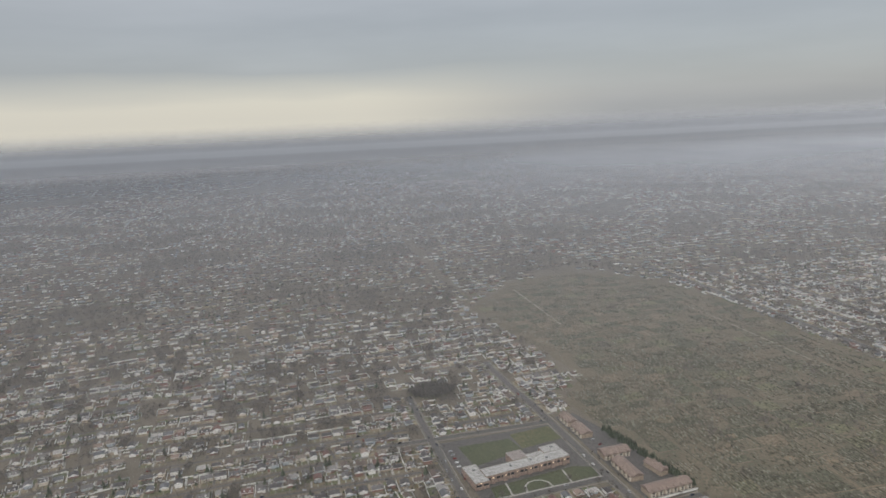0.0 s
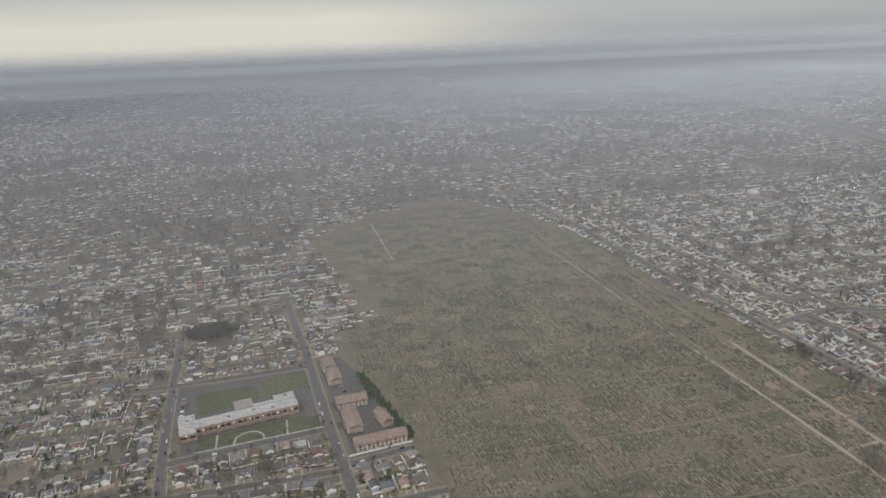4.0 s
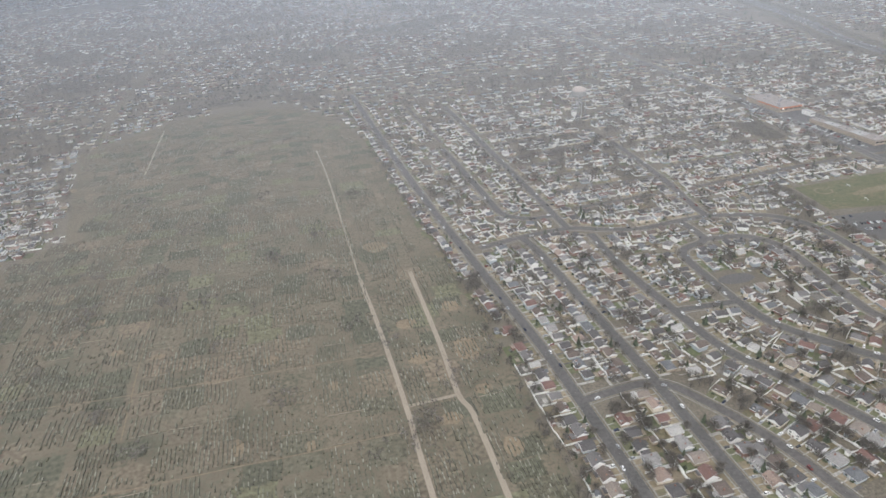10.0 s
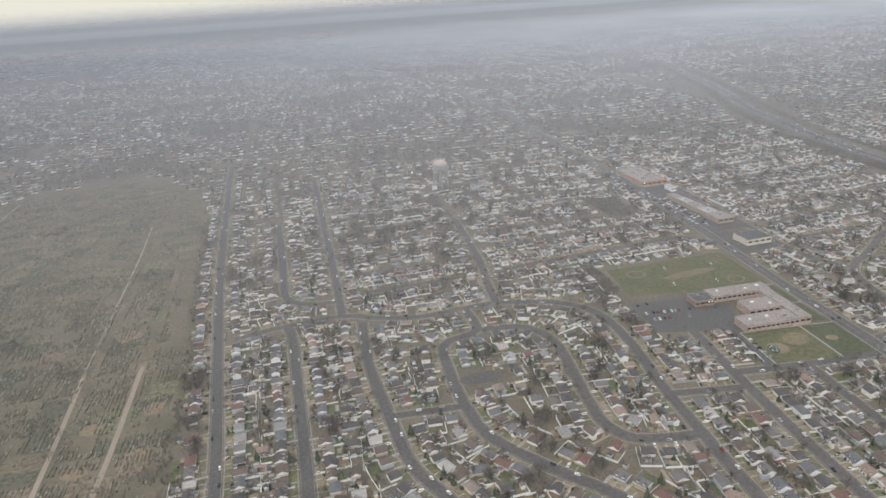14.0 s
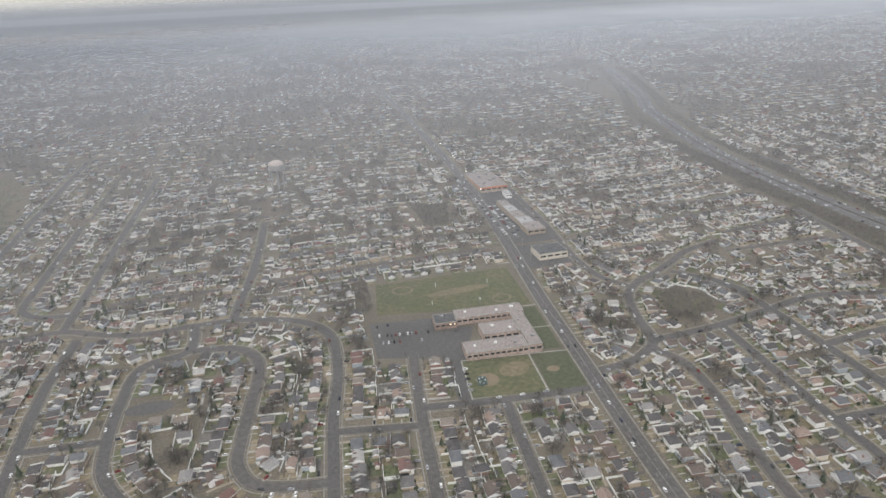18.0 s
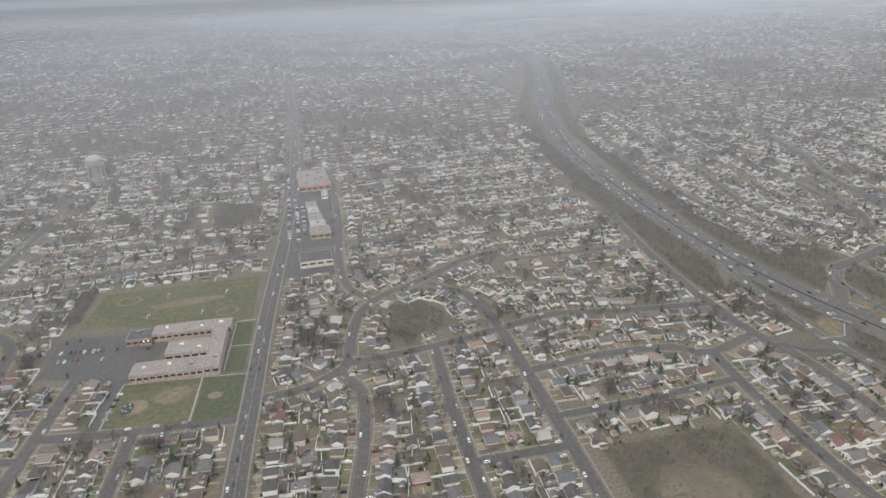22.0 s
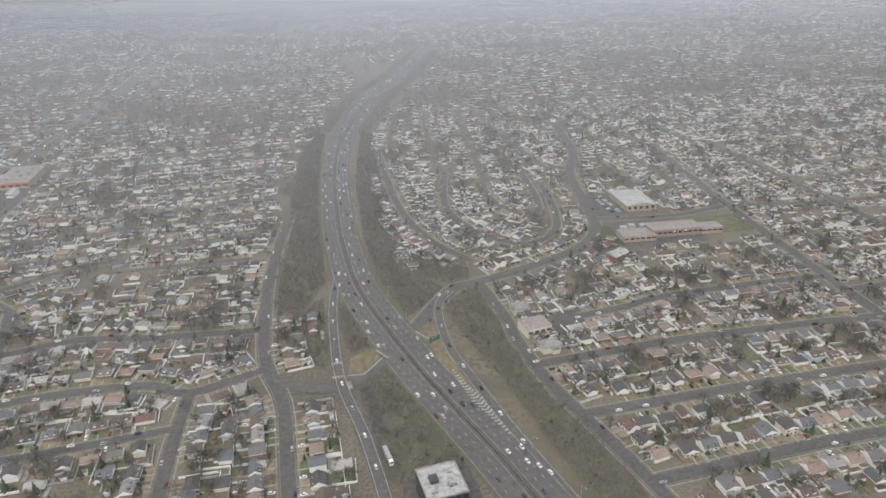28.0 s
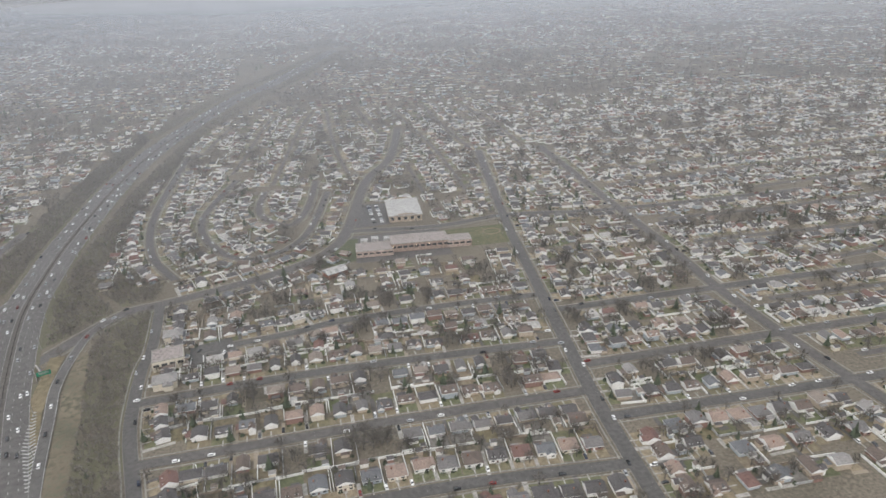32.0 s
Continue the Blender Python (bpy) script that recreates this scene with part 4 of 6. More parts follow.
M_SHRUB = material("clipped_shrubs", [(0.095, 0.09, 0.062), (0.115, 0.108, 0.075), (0.105, 0.1, 0.068), (0.085, 0.082, 0.057), (0.12, 0.112, 0.078)], 0.9, pick="island", amount=0.3)
M_SECTION = material("section_turf", [(0.094, 0.092, 0.065), (0.13, 0.11, 0.079), (0.1, 0.099, 0.068), (0.168, 0.136, 0.097), (0.093, 0.091, 0.064), (0.118, 0.109, 0.077), (0.14, 0.134, 0.085), (0.15, 0.125, 0.09)], 0.95, big=0.08, small=0.5, pick="island", amount=0.45)
BLOCK_X, BLOCK_Y = 17.0, 14.0
level = 0
for bx in np.arange(190, 470, BLOCK_X):
    for by in np.arange(100, 780, BLOCK_Y):
        sparse = 0.55 if by > 480 else 1.0
        cx, cy = bx + BLOCK_X / 2 + rng.uniform(-3, 3), by + BLOCK_Y / 2 + rng.uniform(-4, 4)
        if not all(inside(CEM, cx + u * 6, cy + v * 6) for u in (-1, 1) for v in (-1, 1)):
            continue
        w, d, lean = rng.uniform(13, 20), rng.uniform(11, 17), rng.uniform(-0.05, 0.05)
        if rng.random() < 0.56:
            level += 1
            edge = [(cx + u * w / 2 * rng.uniform(0.8, 1.1), cy + v * d / 2 * rng.uniform(0.8, 1.1)) for u, v in ((-1, -1), (0, -1), (1, -1), (1, 0), (1, 1), (0, 1), (-1, 1), (-1, 0))]
            sections.slab(edge, 0.014 + level * 0.00004)
        dense = rng.choice((0.12, 0.45, 0.8, 0.95, 0.92, 0.9))
        row, hedged = rng.uniform(1.45, 2.2), rng.random() < 0.15
        for sx in np.arange(cx - w / 2, cx + w / 2, row):
            sy, end = cy - d / 2 + rng.uniform(-1, 2), cy + d / 2 + rng.uniform(-3, 1.5)
            while sy < end:
                run = rng.uniform(0.9, 3.0)
                px, py = sx + (sy - cy) * lean + rng.uniform(-0.15, 0.15), sy + run / 2
                if rng.random() < dense * sparse and min(abs(px - 412), abs(px - 438)) > 2.4 and min(abs(py - 210.5), abs(py - 271 + (px - 290) * 0.03)) > 1.4:
                    if rng.random() < (0.35 if hedged else 0.1):
                        shrubs.box((px, py, 0.2), (rng.uniform(0.5, 0.8), run, 0.45), lean)
                    else:
                        stones.box((px, py, 0.25), (rng.uniform(0.3, 0.5), run * 0.9, rng.uniform(0.35, 0.6)), lean)
                sy += run + rng.uniform(0.05, 0.4)
        if rng.random() < 0.3 and min(abs(cx - 412), abs(cx - 438)) > 12:  # a pale kerb along a section
            kerbs.box((cx, cy - d / 2, 0.08), (w * rng.uniform(0.4, 1.0), 0.3, 0.16), lean)
setting("grave_kerbs", kerbs, M_GRAVEL, "pale low kerbs along rows of graves", "kerb", "stuff")
setting("grave_shrubs", shrubs, M_SHRUB, "rows of low clipped evergreen shrubs on the graves", "shrub", "stuff")
setting("burial_sections", sections, M_SECTION, "mown burial sections in olive and tan winter grass", "lawn", "stuff")
setting("gravestones", stones, M_STONE, "long rows of small grey granite gravestones", "gravestone", "stuff")
for i, (px, py, w, d) in enumerate(((463, 455, 10, 16), (450, 259, 14, 20), (452, 300, 12, 12), (430, 213, 12, 8), (423, 385, 18, 16), (425, 290, 12, 10), (342, 221, 5, 12), (234, 212, 8, 8), (265, 188, 10, 8), (355, 279, 10, 8), (371, 214, 6, 7), (426, 258, 12, 9), (300, 300, 7, 6), (449, 228, 9, 8), (195, 572, 12, 12), (330, 420, 12, 9), (384, 250, 6, 7), (450, 190, 9, 12), (236, 378, 16, 12), (264, 344, 9, 7), (279, 310, 7, 6), (237, 264, 6, 5))):
    s = Soup()
    ring = [(px + w / 2 * math.cos(q) * rng.uniform(0.75, 1.1), py + d / 2 * math.sin(q) * rng.uniform(0.75, 1.1)) for q in np.arange(0, math.tau, 0.5)]
    s.slab(ring, 0.034 + 0.0006 * i)
    setting("bare_patch", s, M_TAN, "patch of bare tan earth among the graves", "ground")

# ---- trees ----


def bare_tree(size, twigs, seed, wide=0.014, trunk=None, crown=None):
    """A leafless tree: a tapered trunk, limbs, and a crown of fine twigs."""
    r = random.Random(seed)
    trunk, crown = trunk or Soup(), crown or Soup()
    trunk.tube((0, 0, -0.05), (0, 0, size * 0.38), size * 0.035, size * 0.022, 5)
    tips = []
    for k in range(7):
        a, up = k * 2.4 + r.uniform(-0.3, 0.3), r.uniform(0.55, 0.95)
        p0 = Vector((0, 0, size * r.uniform(0.26, 0.4)))
        p1 = Vector((math.cos(a) * size * 0.36 * (1.25 - up), math.sin(a) * size * 0.36 * (1.25 - up), size * up))
        trunk.tube(p0, p1, size * 0.016, size * 0.005, 3, cap=False)
        tips.append((p0, p1))
    squash = r.uniform(0.75, 0.95)
    for k in range(twigs):
        out = Vector((r.gauss(0, 1), r.gauss(0, 1), r.gauss(0.25, 0.8))).normalized()
        reach = r.uniform(0.12, 0.36) * (1 + 0.25 * math.sin(3 * math.atan2(out.y, out.x) + seed))
        p = Vector((out.x * reach, out.y * reach, 0.62 * squash + out.z * reach * 0.8)) * size
        d = (out + Vector((r.gauss(0, 0.5), r.gauss(0, 0.5), r.gauss(0.2, 0.4)))).normalized() * size * r.uniform(0.1, 0.24)
        e = d.cross(Vector((r.uniform(-1, 1), r.uniform(-1, 1), r.uniform(-1, 1)))).normalized() * size * wide
        crown.add([tuple(p - e), tuple(p + e), tuple(p + d)], [(0, 1, 2)])
    return trunk, crown


def evergreen(size, seed, trunk=None, crown=None):
    """A conifer: a trunk and drooping tiers of needle sprays."""
    r = random.Random(seed)
    trunk, crown = trunk or Soup(), crown or Soup()
    trunk.tube((0, 0, -0.05), (0, 0, size * 0.9), size * 0.03, size * 0.006, 5)
    for tier in range(7):
        z = size * (0.14 + tier * 0.125)
        reach = size * 0.28 * (1.02 - tier / 7.2)
        for k in range(9):
            a = k * math.tau / 9 + tier * 0.7 + r.uniform(-0.25, 0.25)
            q, lift = reach * r.uniform(0.7, 1.1), size * r.uniform(0.1, 0.2)
            u, v = Vector((math.cos(a), math.sin(a), 0)), Vector((-math.sin(a), math.cos(a), 0))
            c = Vector((0, 0, z))
            crown.add([tuple(c + Vector((0, 0, lift))), tuple(c + u * q * 0.6 + v * q * 0.35 + Vector((0, 0, lift * 0.2))), tuple(c + u * q), tuple(c + u * q * 0.6 - v * q * 0.35 + Vector((0, 0, lift * 0.2)))], [(0, 1, 2), (0, 2, 3)])
    return trunk, crown


class Grove:
    """Many trees in one mesh."""

    def __init__(self, models):
        self.models, self.v, self.f, self.n = [(np.array(s.v), np.array([f for f in s.f if len(f) == 3] + [t for f in s.f if len(f) == 4 for t in ((f[0], f[1], f[2]), (f[0], f[2], f[3]))])) for s in models], [], [], 0

    def plant(self, x, y, scale, turn, k, stretch=1.0):
        v, f = self.models[k + (0 if y < 330 else 6 if y < 620 else 12) if len(self.models) > 6 else k]
        c, s = math.cos(turn) * scale, math.sin(turn) * scale
        self.v.append(np.stack([x + v[:, 0] * c - v[:, 1] * s, y + v[:, 0] * s + v[:, 1] * c, v[:, 2] * scale * stretch], 1))
        self.f.append(f + self.n)
        self.n += len(v)

    def mesh(self, name, mat):
        v, f = np.concatenate(self.v), np.concatenate(self.f)
        me = bpy.data.meshes.new(name)
        me.vertices.add(len(v))
        me.vertices.foreach_set("co", v.ravel())
        me.loops.add(len(f) * 3)
        me.loops.foreach_set("vertex_index", f.ravel())
        me.polygons.add(len(f))
        me.polygons.foreach_set("loop_start", np.arange(0, len(f) * 3, 3))
        me.polygons.foreach_set("loop_total", np.full(len(f), 3))
        me.materials.append(mat)
        me.update()
        me.validate()
        return me


def tiny(seed, twigs=50, wide=0.037):
    t, c = bare_tree(1.0, twigs, seed, wide)
    if twigs < 30:  # far off, the trunk alone is enough under the crown
        t = Soup()
        t.tube((0, 0, -0.05), (0, 0, 0.5), 0.035, 0.015, 3, cap=False)
    t2 = Soup()
    t2.v, t2.f, t2.m = t.v + c.v, t.f + [tuple(i + len(t.v) for i in f) for f in c.f], []
    t2.f = [f for f in t2.f if len(f) < 5]
    return t2


def bush(seed):
    """A low rounded shrub of overlapping leaf sprays."""
    r, c = random.Random(seed), Soup()
    for k in range(11):
        a, up = k * 2.4, 0.15 + 0.75 * (k / 11)
        q = math.sqrt(max(0.02, 1 - up * up)) * r.uniform(0.75, 1.1)
        p = Vector((math.cos(a) * q, math.sin(a) * q, up))
        u, v = Vector((-math.sin(a), math.cos(a), 0)) * r.uniform(0.4, 0.6), Vector((math.cos(a) * -0.3, math.sin(a) * -0.3, 0.5))
        c.add([tuple(p - u), tuple(p - v * 0.9), tuple(p + u), tuple(p + v)], [(0, 1, 2), (0, 2, 3)])
    return c


def tiny_green(seed):
    t, c = evergreen(1.0, seed)
    c.f = [f for f in c.f if len(f) < 5]
    return c


bare, green = Grove([tiny(k, 66, 0.027) for k in range(6)] + [tiny(k, 20, 0.06) for k in range(6)] + [tiny(k, 9, 0.1) for k in range(6)]), Grove([tiny_green(k) for k in range(4)])
shrubbery = Grove([bush(k) for k in range(4)])
brush = Grove([tiny(k + 20, 24, 0.06) for k in range(6)])
rng = random.Random(5)
singles = []  # trees near the path, as things of their own
for x, y, h in yards:
    if y < 400:
        for u, v in ((rng.uniform(-3, -1), -2.9), (rng.uniform(1, 3), -2.9), (rng.uniform(-4, 4), rng.uniform(3.5, 8)), (rng.uniform(-4, 4), 7.9)):
            tx, ty = x + math.cos(h) * u - math.sin(h) * v, y + math.sin(h) * u + math.cos(h) * v
            if rng.random() < 0.5 and is_free(taken, tx, ty):
                shrubbery.plant(tx, ty, rng.uniform(0.4, 0.95), rng.uniform(0, 6), rng.randrange(4), rng.uniform(0.8, 1.5))
    for _ in range(3 if y < 450 else 2):
        if rng.random() < (0.8 if y < 600 else 0.55):
            u, v = rng.uniform(-4.4, 4.4), rng.choice((rng.uniform(3.4, 8.6), rng.uniform(3.4, 8.6), rng.uniform(3.4, 8.6), rng.uniform(-6, -3.8)))
            tx, ty = x + math.cos(h) * u - math.sin(h) * v, y + math.sin(h) * u + math.cos(h) * v
            if is_free(taken, tx, ty) and is_free(housed, tx, ty):
                size, leafy = rng.uniform(3.0, 6.5), rng.random() < 0.13
                if 138 < ty < 205 and len(singles) < 170:
                    singles.append((tx, ty, size, leafy))
                elif leafy:
                    green.plant(tx, ty, size, rng.uniform(0, 6), rng.randrange(4))
                else:
                    bare.plant(tx, ty, size, rng.uniform(0, 6), rng.randrange(6))


def wood(pts, gap, low=4.0, high=8.0, leafy=0.008, keep=(), into=None):
    xs, ys = [p[0] for p in pts], [p[1] for p in pts]
    n = int((max(xs) - min(xs)) * (max(ys) - min(ys)) / gap)
    for _ in range(n):
        x, y = rng.uniform(min(xs), max(xs)), rng.uniform(min(ys), max(ys))
        if inside(pts, x, y) and all(math.hypot(x - a, y - b) > r for a, b, r in keep):
            if not is_free(roadway, x, y):
                continue
            if rng.random() < leafy:
                green.plant(x, y, rng.uniform(low, high), rng.uniform(0, 6), rng.randrange(4))
            else:
                (into or brush).plant(x, y, rng.uniform(low, high), rng.uniform(0, 6), rng.randrange(6))


roadway = np.zeros((GH, GW), bool)
for line, w in ((HIGHWAY, 12.5), (RAMP_WEST, 3.6), (RAMP_EAST, 3.4), (UNDERPASS, 3.8), (AVENUE, 8)):
    for x, y, h in along(line, 2.0):
        disc(roadway, x, y, w)
for w, line in LINES.values():
    for x, y, h in along(line, 2.0):
        disc(roadway, x, y, w / 2 + 1.5)
WOODS = {
    "ramp_wood": [(1131, 288), (1146, 300), (1157, 292), (1157, 240), (1160, 205), (1168, 168), (1176, 100), (1160, 100), (1149, 180), (1142, 225), (1135, 262)],
    "west_wood": [(1088, 222), (1100, 235), (1106, 222), (1118, 180), (1118, 165), (1092, 165)],
    "lower_wood": [(1096, 148), (1122, 148), (1136, 100), (1096, 100)],
    "verge_wood_west": [(1055, 272), (1055, 325), (1060, 374), (1061, 464), (1068, 563), (1082, 671), (1094, 640), (1086, 556), (1081, 445), (1079.5, 377), (1079, 318), (1070, 297), (1062, 278)],
    "verge_wood_west_far": [(1082, 660), (1130, 840), (1180, 960), (1192, 950), (1145, 840), (1098, 650)],
    "verge_wood_east": [(1104, 312), (1103.5, 346), (1105, 388), (1108.5, 475), (1116, 548), (1128, 640), (1140, 640), (1128, 483), (1122, 424), (1127, 382), (1124, 318), (1138, 298), (1124, 280), (1114, 271), (1109, 287)],
    "verge_wood_east_far": [(1124, 640), (1172, 820), (1215, 930), (1230, 925), (1188, 815), (1136, 640)],
    "corner_wood": [(1126, 320), (1126, 342), (1139, 346), (1156, 326), (1154, 306), (1140, 302)],
    "ramp_side_wood": [(1064, 284), (1077, 300), (1077, 262), (1076, 236), (1068, 240)],
    "triangle_wood": [(1084, 300), (1094, 262), (1096, 250), (1086, 246), (1083, 270)],
    "verge_wood_west_end_far": [(1180, 960), (1276, 1245), (1290, 1240), (1192, 950)],
    "verge_wood_east_end_far": [(1215, 930), (1310, 1235), (1326, 1230), (1230, 925)],
    "oval_wood": SITES["oval"],
    "grove_wood": SITES["grove"],
    "copse_wood": SITES["copse"],
    "field_wood": [(692, 388), (722, 385), (722, 345), (712, 338), (698, 348)],
    "avenue_wood": SITES["avenue_wood"],
    "avenue_clump": [(838, 312), (848, 317), (846, 292), (835, 280)],
    "store_wood": [(866, 372), (885, 372), (888, 350), (868, 350)],
}
for cx, cy in copses:
    for _ in range(rng.randrange(5, 9) if cy < 700 else 4):
        bare.plant(cx + rng.gauss(0, 2.8), cy + rng.gauss(0, 2.8), rng.uniform(4.5, 8.0), rng.uniform(0, 6), rng.randrange(6))
for line in minor:  # street trees
    if line[0][1] < 1300:
        for x, y, h in along(line, 8.0 if line[0][0] > 70 else 5.5, rng.uniform(0, 6)):
            if rng.random() < 0.7 and built_up(x, y):
                off = rng.choice((-1, 1)) * rng.uniform(1.2, 3.8)
                bare.plant(x - math.sin(h) * off, y + math.cos(h) * off, rng.uniform(3.5, 6.5), rng.uniform(0, 6), rng.randrange(6))
for w, line in LINES.values():
    for x, y, h in along(line, 7.0, rng.uniform(0, 6)):
        if y > 260 and rng.random() < 0.55:
            off = rng.choice((-1, 1)) * (w / 2 + rng.uniform(1.0, 2.6))
            bare.plant(x - math.sin(h) * off, y + math.cos(h) * off, rng.uniform(3.0, 5.5), rng.uniform(0, 6), rng.randrange(6))
for name, pts in WOODS.items():
    s = Soup()
    s.slab(pts, 0.016)
    setting("woodland_floor", s, M_LITTER, "brown leaf litter under bare roadside trees", "ground")
    if name == "grove_wood":
        wood(pts, 2.0, 4.0, 6.5, into=bare)
        continue
    wood(pts, 1.8 if "far" not in name else 4.5, 1.4, 2.8, keep=((968, 152, 17),) if name == "oval_wood" else ())
for _ in range(150):  # the clipped evergreens behind the row houses
    k = rng.random()
    green.plant(190 + 18 * k + rng.uniform(-2.4, 2.4), 376 - 76 * k + rng.uniform(-1, 1), rng.uniform(4.2, 6.0), rng.uniform(0, 6), rng.randrange(4), 0.8)
for x, y in ((295, 354), (256, 348), (391, 353), (413, 202), (414, 279), (438, 240), (256, 355), (299, 356), (386, 368), (330, 300), (280, 260), (345, 180), (240, 300), (360, 390), (300, 450), (350, 500), (260, 520), (420, 480), (320, 620), (380, 640), (270, 200), (375, 165), (424, 216), (418, 208), (456, 250), (300, 230), (360, 245), (398, 300), (318, 345), (250, 400), (345, 330), (226, 250), (385, 420), (290, 390), (310, 190), (395, 205)):
    for _ in range(rng.randrange(6, 16)):
        brush.plant(x + rng.gauss(0, 4.0), y + rng.gauss(0, 4.5), rng.uniform(2.5, 5.5), rng.uniform(0, 6), rng.randrange(6))
for _ in range(260):  # shrubs among the graves
    x, y = rng.uniform(190, 465), rng.uniform(110, 760)
    if inside(CEM, x, y) and min(abs(x - 412), abs(x - 438)) > 3:
        green.plant(x, y, rng.uniform(0.9, 2.2), rng.uniform(0, 6), rng.randrange(4))
for _ in range(170):  # the tree line along the cemetery's edge
    y = rng.uniform(120, 620)
    x = 467 - max(0, y - 330) * 0.065 - rng.uniform(0.5, 5)
    if rng.random() < 0.7:
        bare.plant(x, y, rng.uniform(3, 6), rng.uniform(0, 6), rng.randrange(6))
for _ in range(7500):  # far trees between the houses
    x, y = rng.uniform(-1400, 2900), rng.uniform(600, 2700)
    if is_free(taken, x, y) and is_free(housed, x, y) and not inside(CEM, x, y):
        (green if rng.random() < 0.12 else bare).plant(x, y, rng.uniform(5, 10), rng.uniform(0, 6), rng.randrange(4))
tagged(new("bare_trees", bare.mesh("bare_trees", M_TWIG)), "leafless grey-brown trees in gardens and roadside woods", "trees", kind="stuff")
tagged(new("roadside_brush", brush.mesh("roadside_brush", M_BRUSH)), "dense leafless brown brush and saplings beside the parkway", "brush", kind="stuff")
tagged(new("garden_shrubs", shrubbery.mesh("garden_shrubs", M_NEEDLE)), "low dark shrubs round the houses and along fences", "shrubs", kind="stuff")
tagged(new("evergreens", green.mesh("evergreens", M_NEEDLE)), "dark evergreen trees and shrubs dotted between the houses", "evergreens", kind="stuff")
tree_models = {}
for i, (x, y, size, leafy) in enumerate(singles):
    key = (leafy, i % 5)
    spot = pose(x, y, 0, 0, 0, i * 57)
    if key not in tree_models:
        t, c = evergreen(5.0, 40 + i) if leafy else bare_tree(5.2, 320, 60 + i, 0.019)
        top = thing("tree", "dark evergreen tree in a back garden" if leafy else "leafless grey-brown tree in a house garden", "tree", "garden trees")
        part("trunk", t, M_TRUNK, top)
        part("crown", c, M_NEEDLE if leafy else M_TWIG, top, "dark needles" if leafy else "bare fine twigs")
        top.matrix_world = spot
        tree_models[key] = top
    else:
        copy_thing(tree_models[key], spot).scale = (size / 5,) * 3

# ---- schools, stores and other large buildings ----
rng = random.Random(31)


def wing(top, c, size, wall, roof, windows=0, sides=(-1,), lit=0, parapet=True, roof_label=""):
    """A flat-roofed wing of a building: walls, roof, parapet and a row of windows on the long sides named."""
    (x, y), (a, b, h) = c, size
    s = Soup()
    s.box((x, y, h / 2), (a, b, h))
    w = part("wall", s, wall, top)
    s = Soup()
    s.box((x, y, h + 0.06), (a - 0.5, b - 0.5, 0.12))
    part("roof", s, roof, top, roof_label)
    if parapet:
        s = Soup()
        for dx, dy, la, lb in ((0, -b / 2 + 0.12, a, 0.24), (0, b / 2 - 0.12, a, 0.24), (-a / 2 + 0.12, 0, 0.24, b - 0.5), (a / 2 - 0.12, 0, 0.24, b - 0.5)):
            s.box((x + dx, y + dy, h + 0.16), (la, lb, 0.32))
        part("parapet", s, M_CONCRETE, top)
    for side in sides:
        for k in range(windows):
            wx, span = x - a / 2 + a * (k + 0.5) / windows, a / windows
            s = Soup()
            s.box((wx, y + side * (b / 2 + 0.02), h * 0.6), (span * 0.72, 0.06, h * 0.26))
            part("window", s, M_GLASS, w)
    return w


def unit(top, x, y, z, size=(1.6, 1.2, 0.8), mat=None, name="roof_unit"):
    s = Soup()
    s.box((x, y, z + size[2] / 2), size)
    s.box((x, y, z + size[2] + 0.06), (size[0] * 0.6, size[1] * 0.6, 0.12))
    part(name, s, mat or M_STEEL, top)


def ground_patch(name, pts, z, mat, label, category):
    s = Soup()
    s.slab(pts, z)
    setting(name, s, mat, label, category)


def lines(name, polylines, width, z, mat, label, category):
    s = Soup()
    for i, line in enumerate(polylines):
        s.ribbon(line, width, z + 0.003 * i)
    setting(name, s, mat, label, category)


def ring(x, y, a, b, turn=0.0, n=28):
    return [(x + a * math.cos(k * math.tau / n) * math.cos(turn) - b * math.sin(k * math.tau / n) * math.sin(turn), y + a * math.cos(k * math.tau / n) * math.sin(turn) + b * math.sin(k * math.tau / n) * math.cos(turn)) for k in range(n + 1)]


# The brick school beside the cemetery.
ground_patch("school_yard", [(77, 391), (158, 395), (164, 323), (90, 318)], 0.034, M_ASPHALT_OLD, "grey asphalt yard round a long school", "yard")
ground_patch("school_lawn", [(91, 383), (126, 384), (130, 367), (95, 357)], 0.07, M_LAWN_DARK, "dark green school lawn", "lawn")
ground_patch("school_field", [(128, 389), (157, 393), (159, 374), (130, 369)], 0.07, M_LAWN, "mown green school playing field", "lawn")
ground_patch("school_front_lawn", [(97, 332), (152, 340), (162, 336), (162, 326), (97, 321)], 0.06, M_LAWN_DARK, "dark green lawn before the school front", "lawn")
lines("school_path", [[(116, 322), (117, 328), (120, 331), (124, 332), (128, 331), (131, 328), (132, 323)], [(96, 320), (163, 325)], [(107, 321), (107, 334)], [(144, 324), (144, 338)]], 1.1, 0.09, M_CONCRETE, "pale curved concrete path before the school", "path")
top = thing("school", "long two-storey pale brick school with a pale flat roof", "school", at=(121, 344, 0), yaw=radians(8.5))
wing(top, (2, 0), (56, 9, 5.0), M_BRICK_PALE, M_WHITE_ROOF, 18)
wing(top, (-30, 2), (9, 20, 4.4), M_BRICK_PALE, M_WHITE_ROOF, 2)
wing(top, (1, 9.5), (10, 9.5, 5.4), M_BRICK_PALE, M_PINKROOF, 0)
wing(top, (24, 9), (12, 8, 4.6), M_BRICK_PALE, M_WHITE_ROOF, 0)
wing(top, (12, 7), (14, 5, 4.0), M_BRICK_PALE, M_WHITE_ROOF, 0)
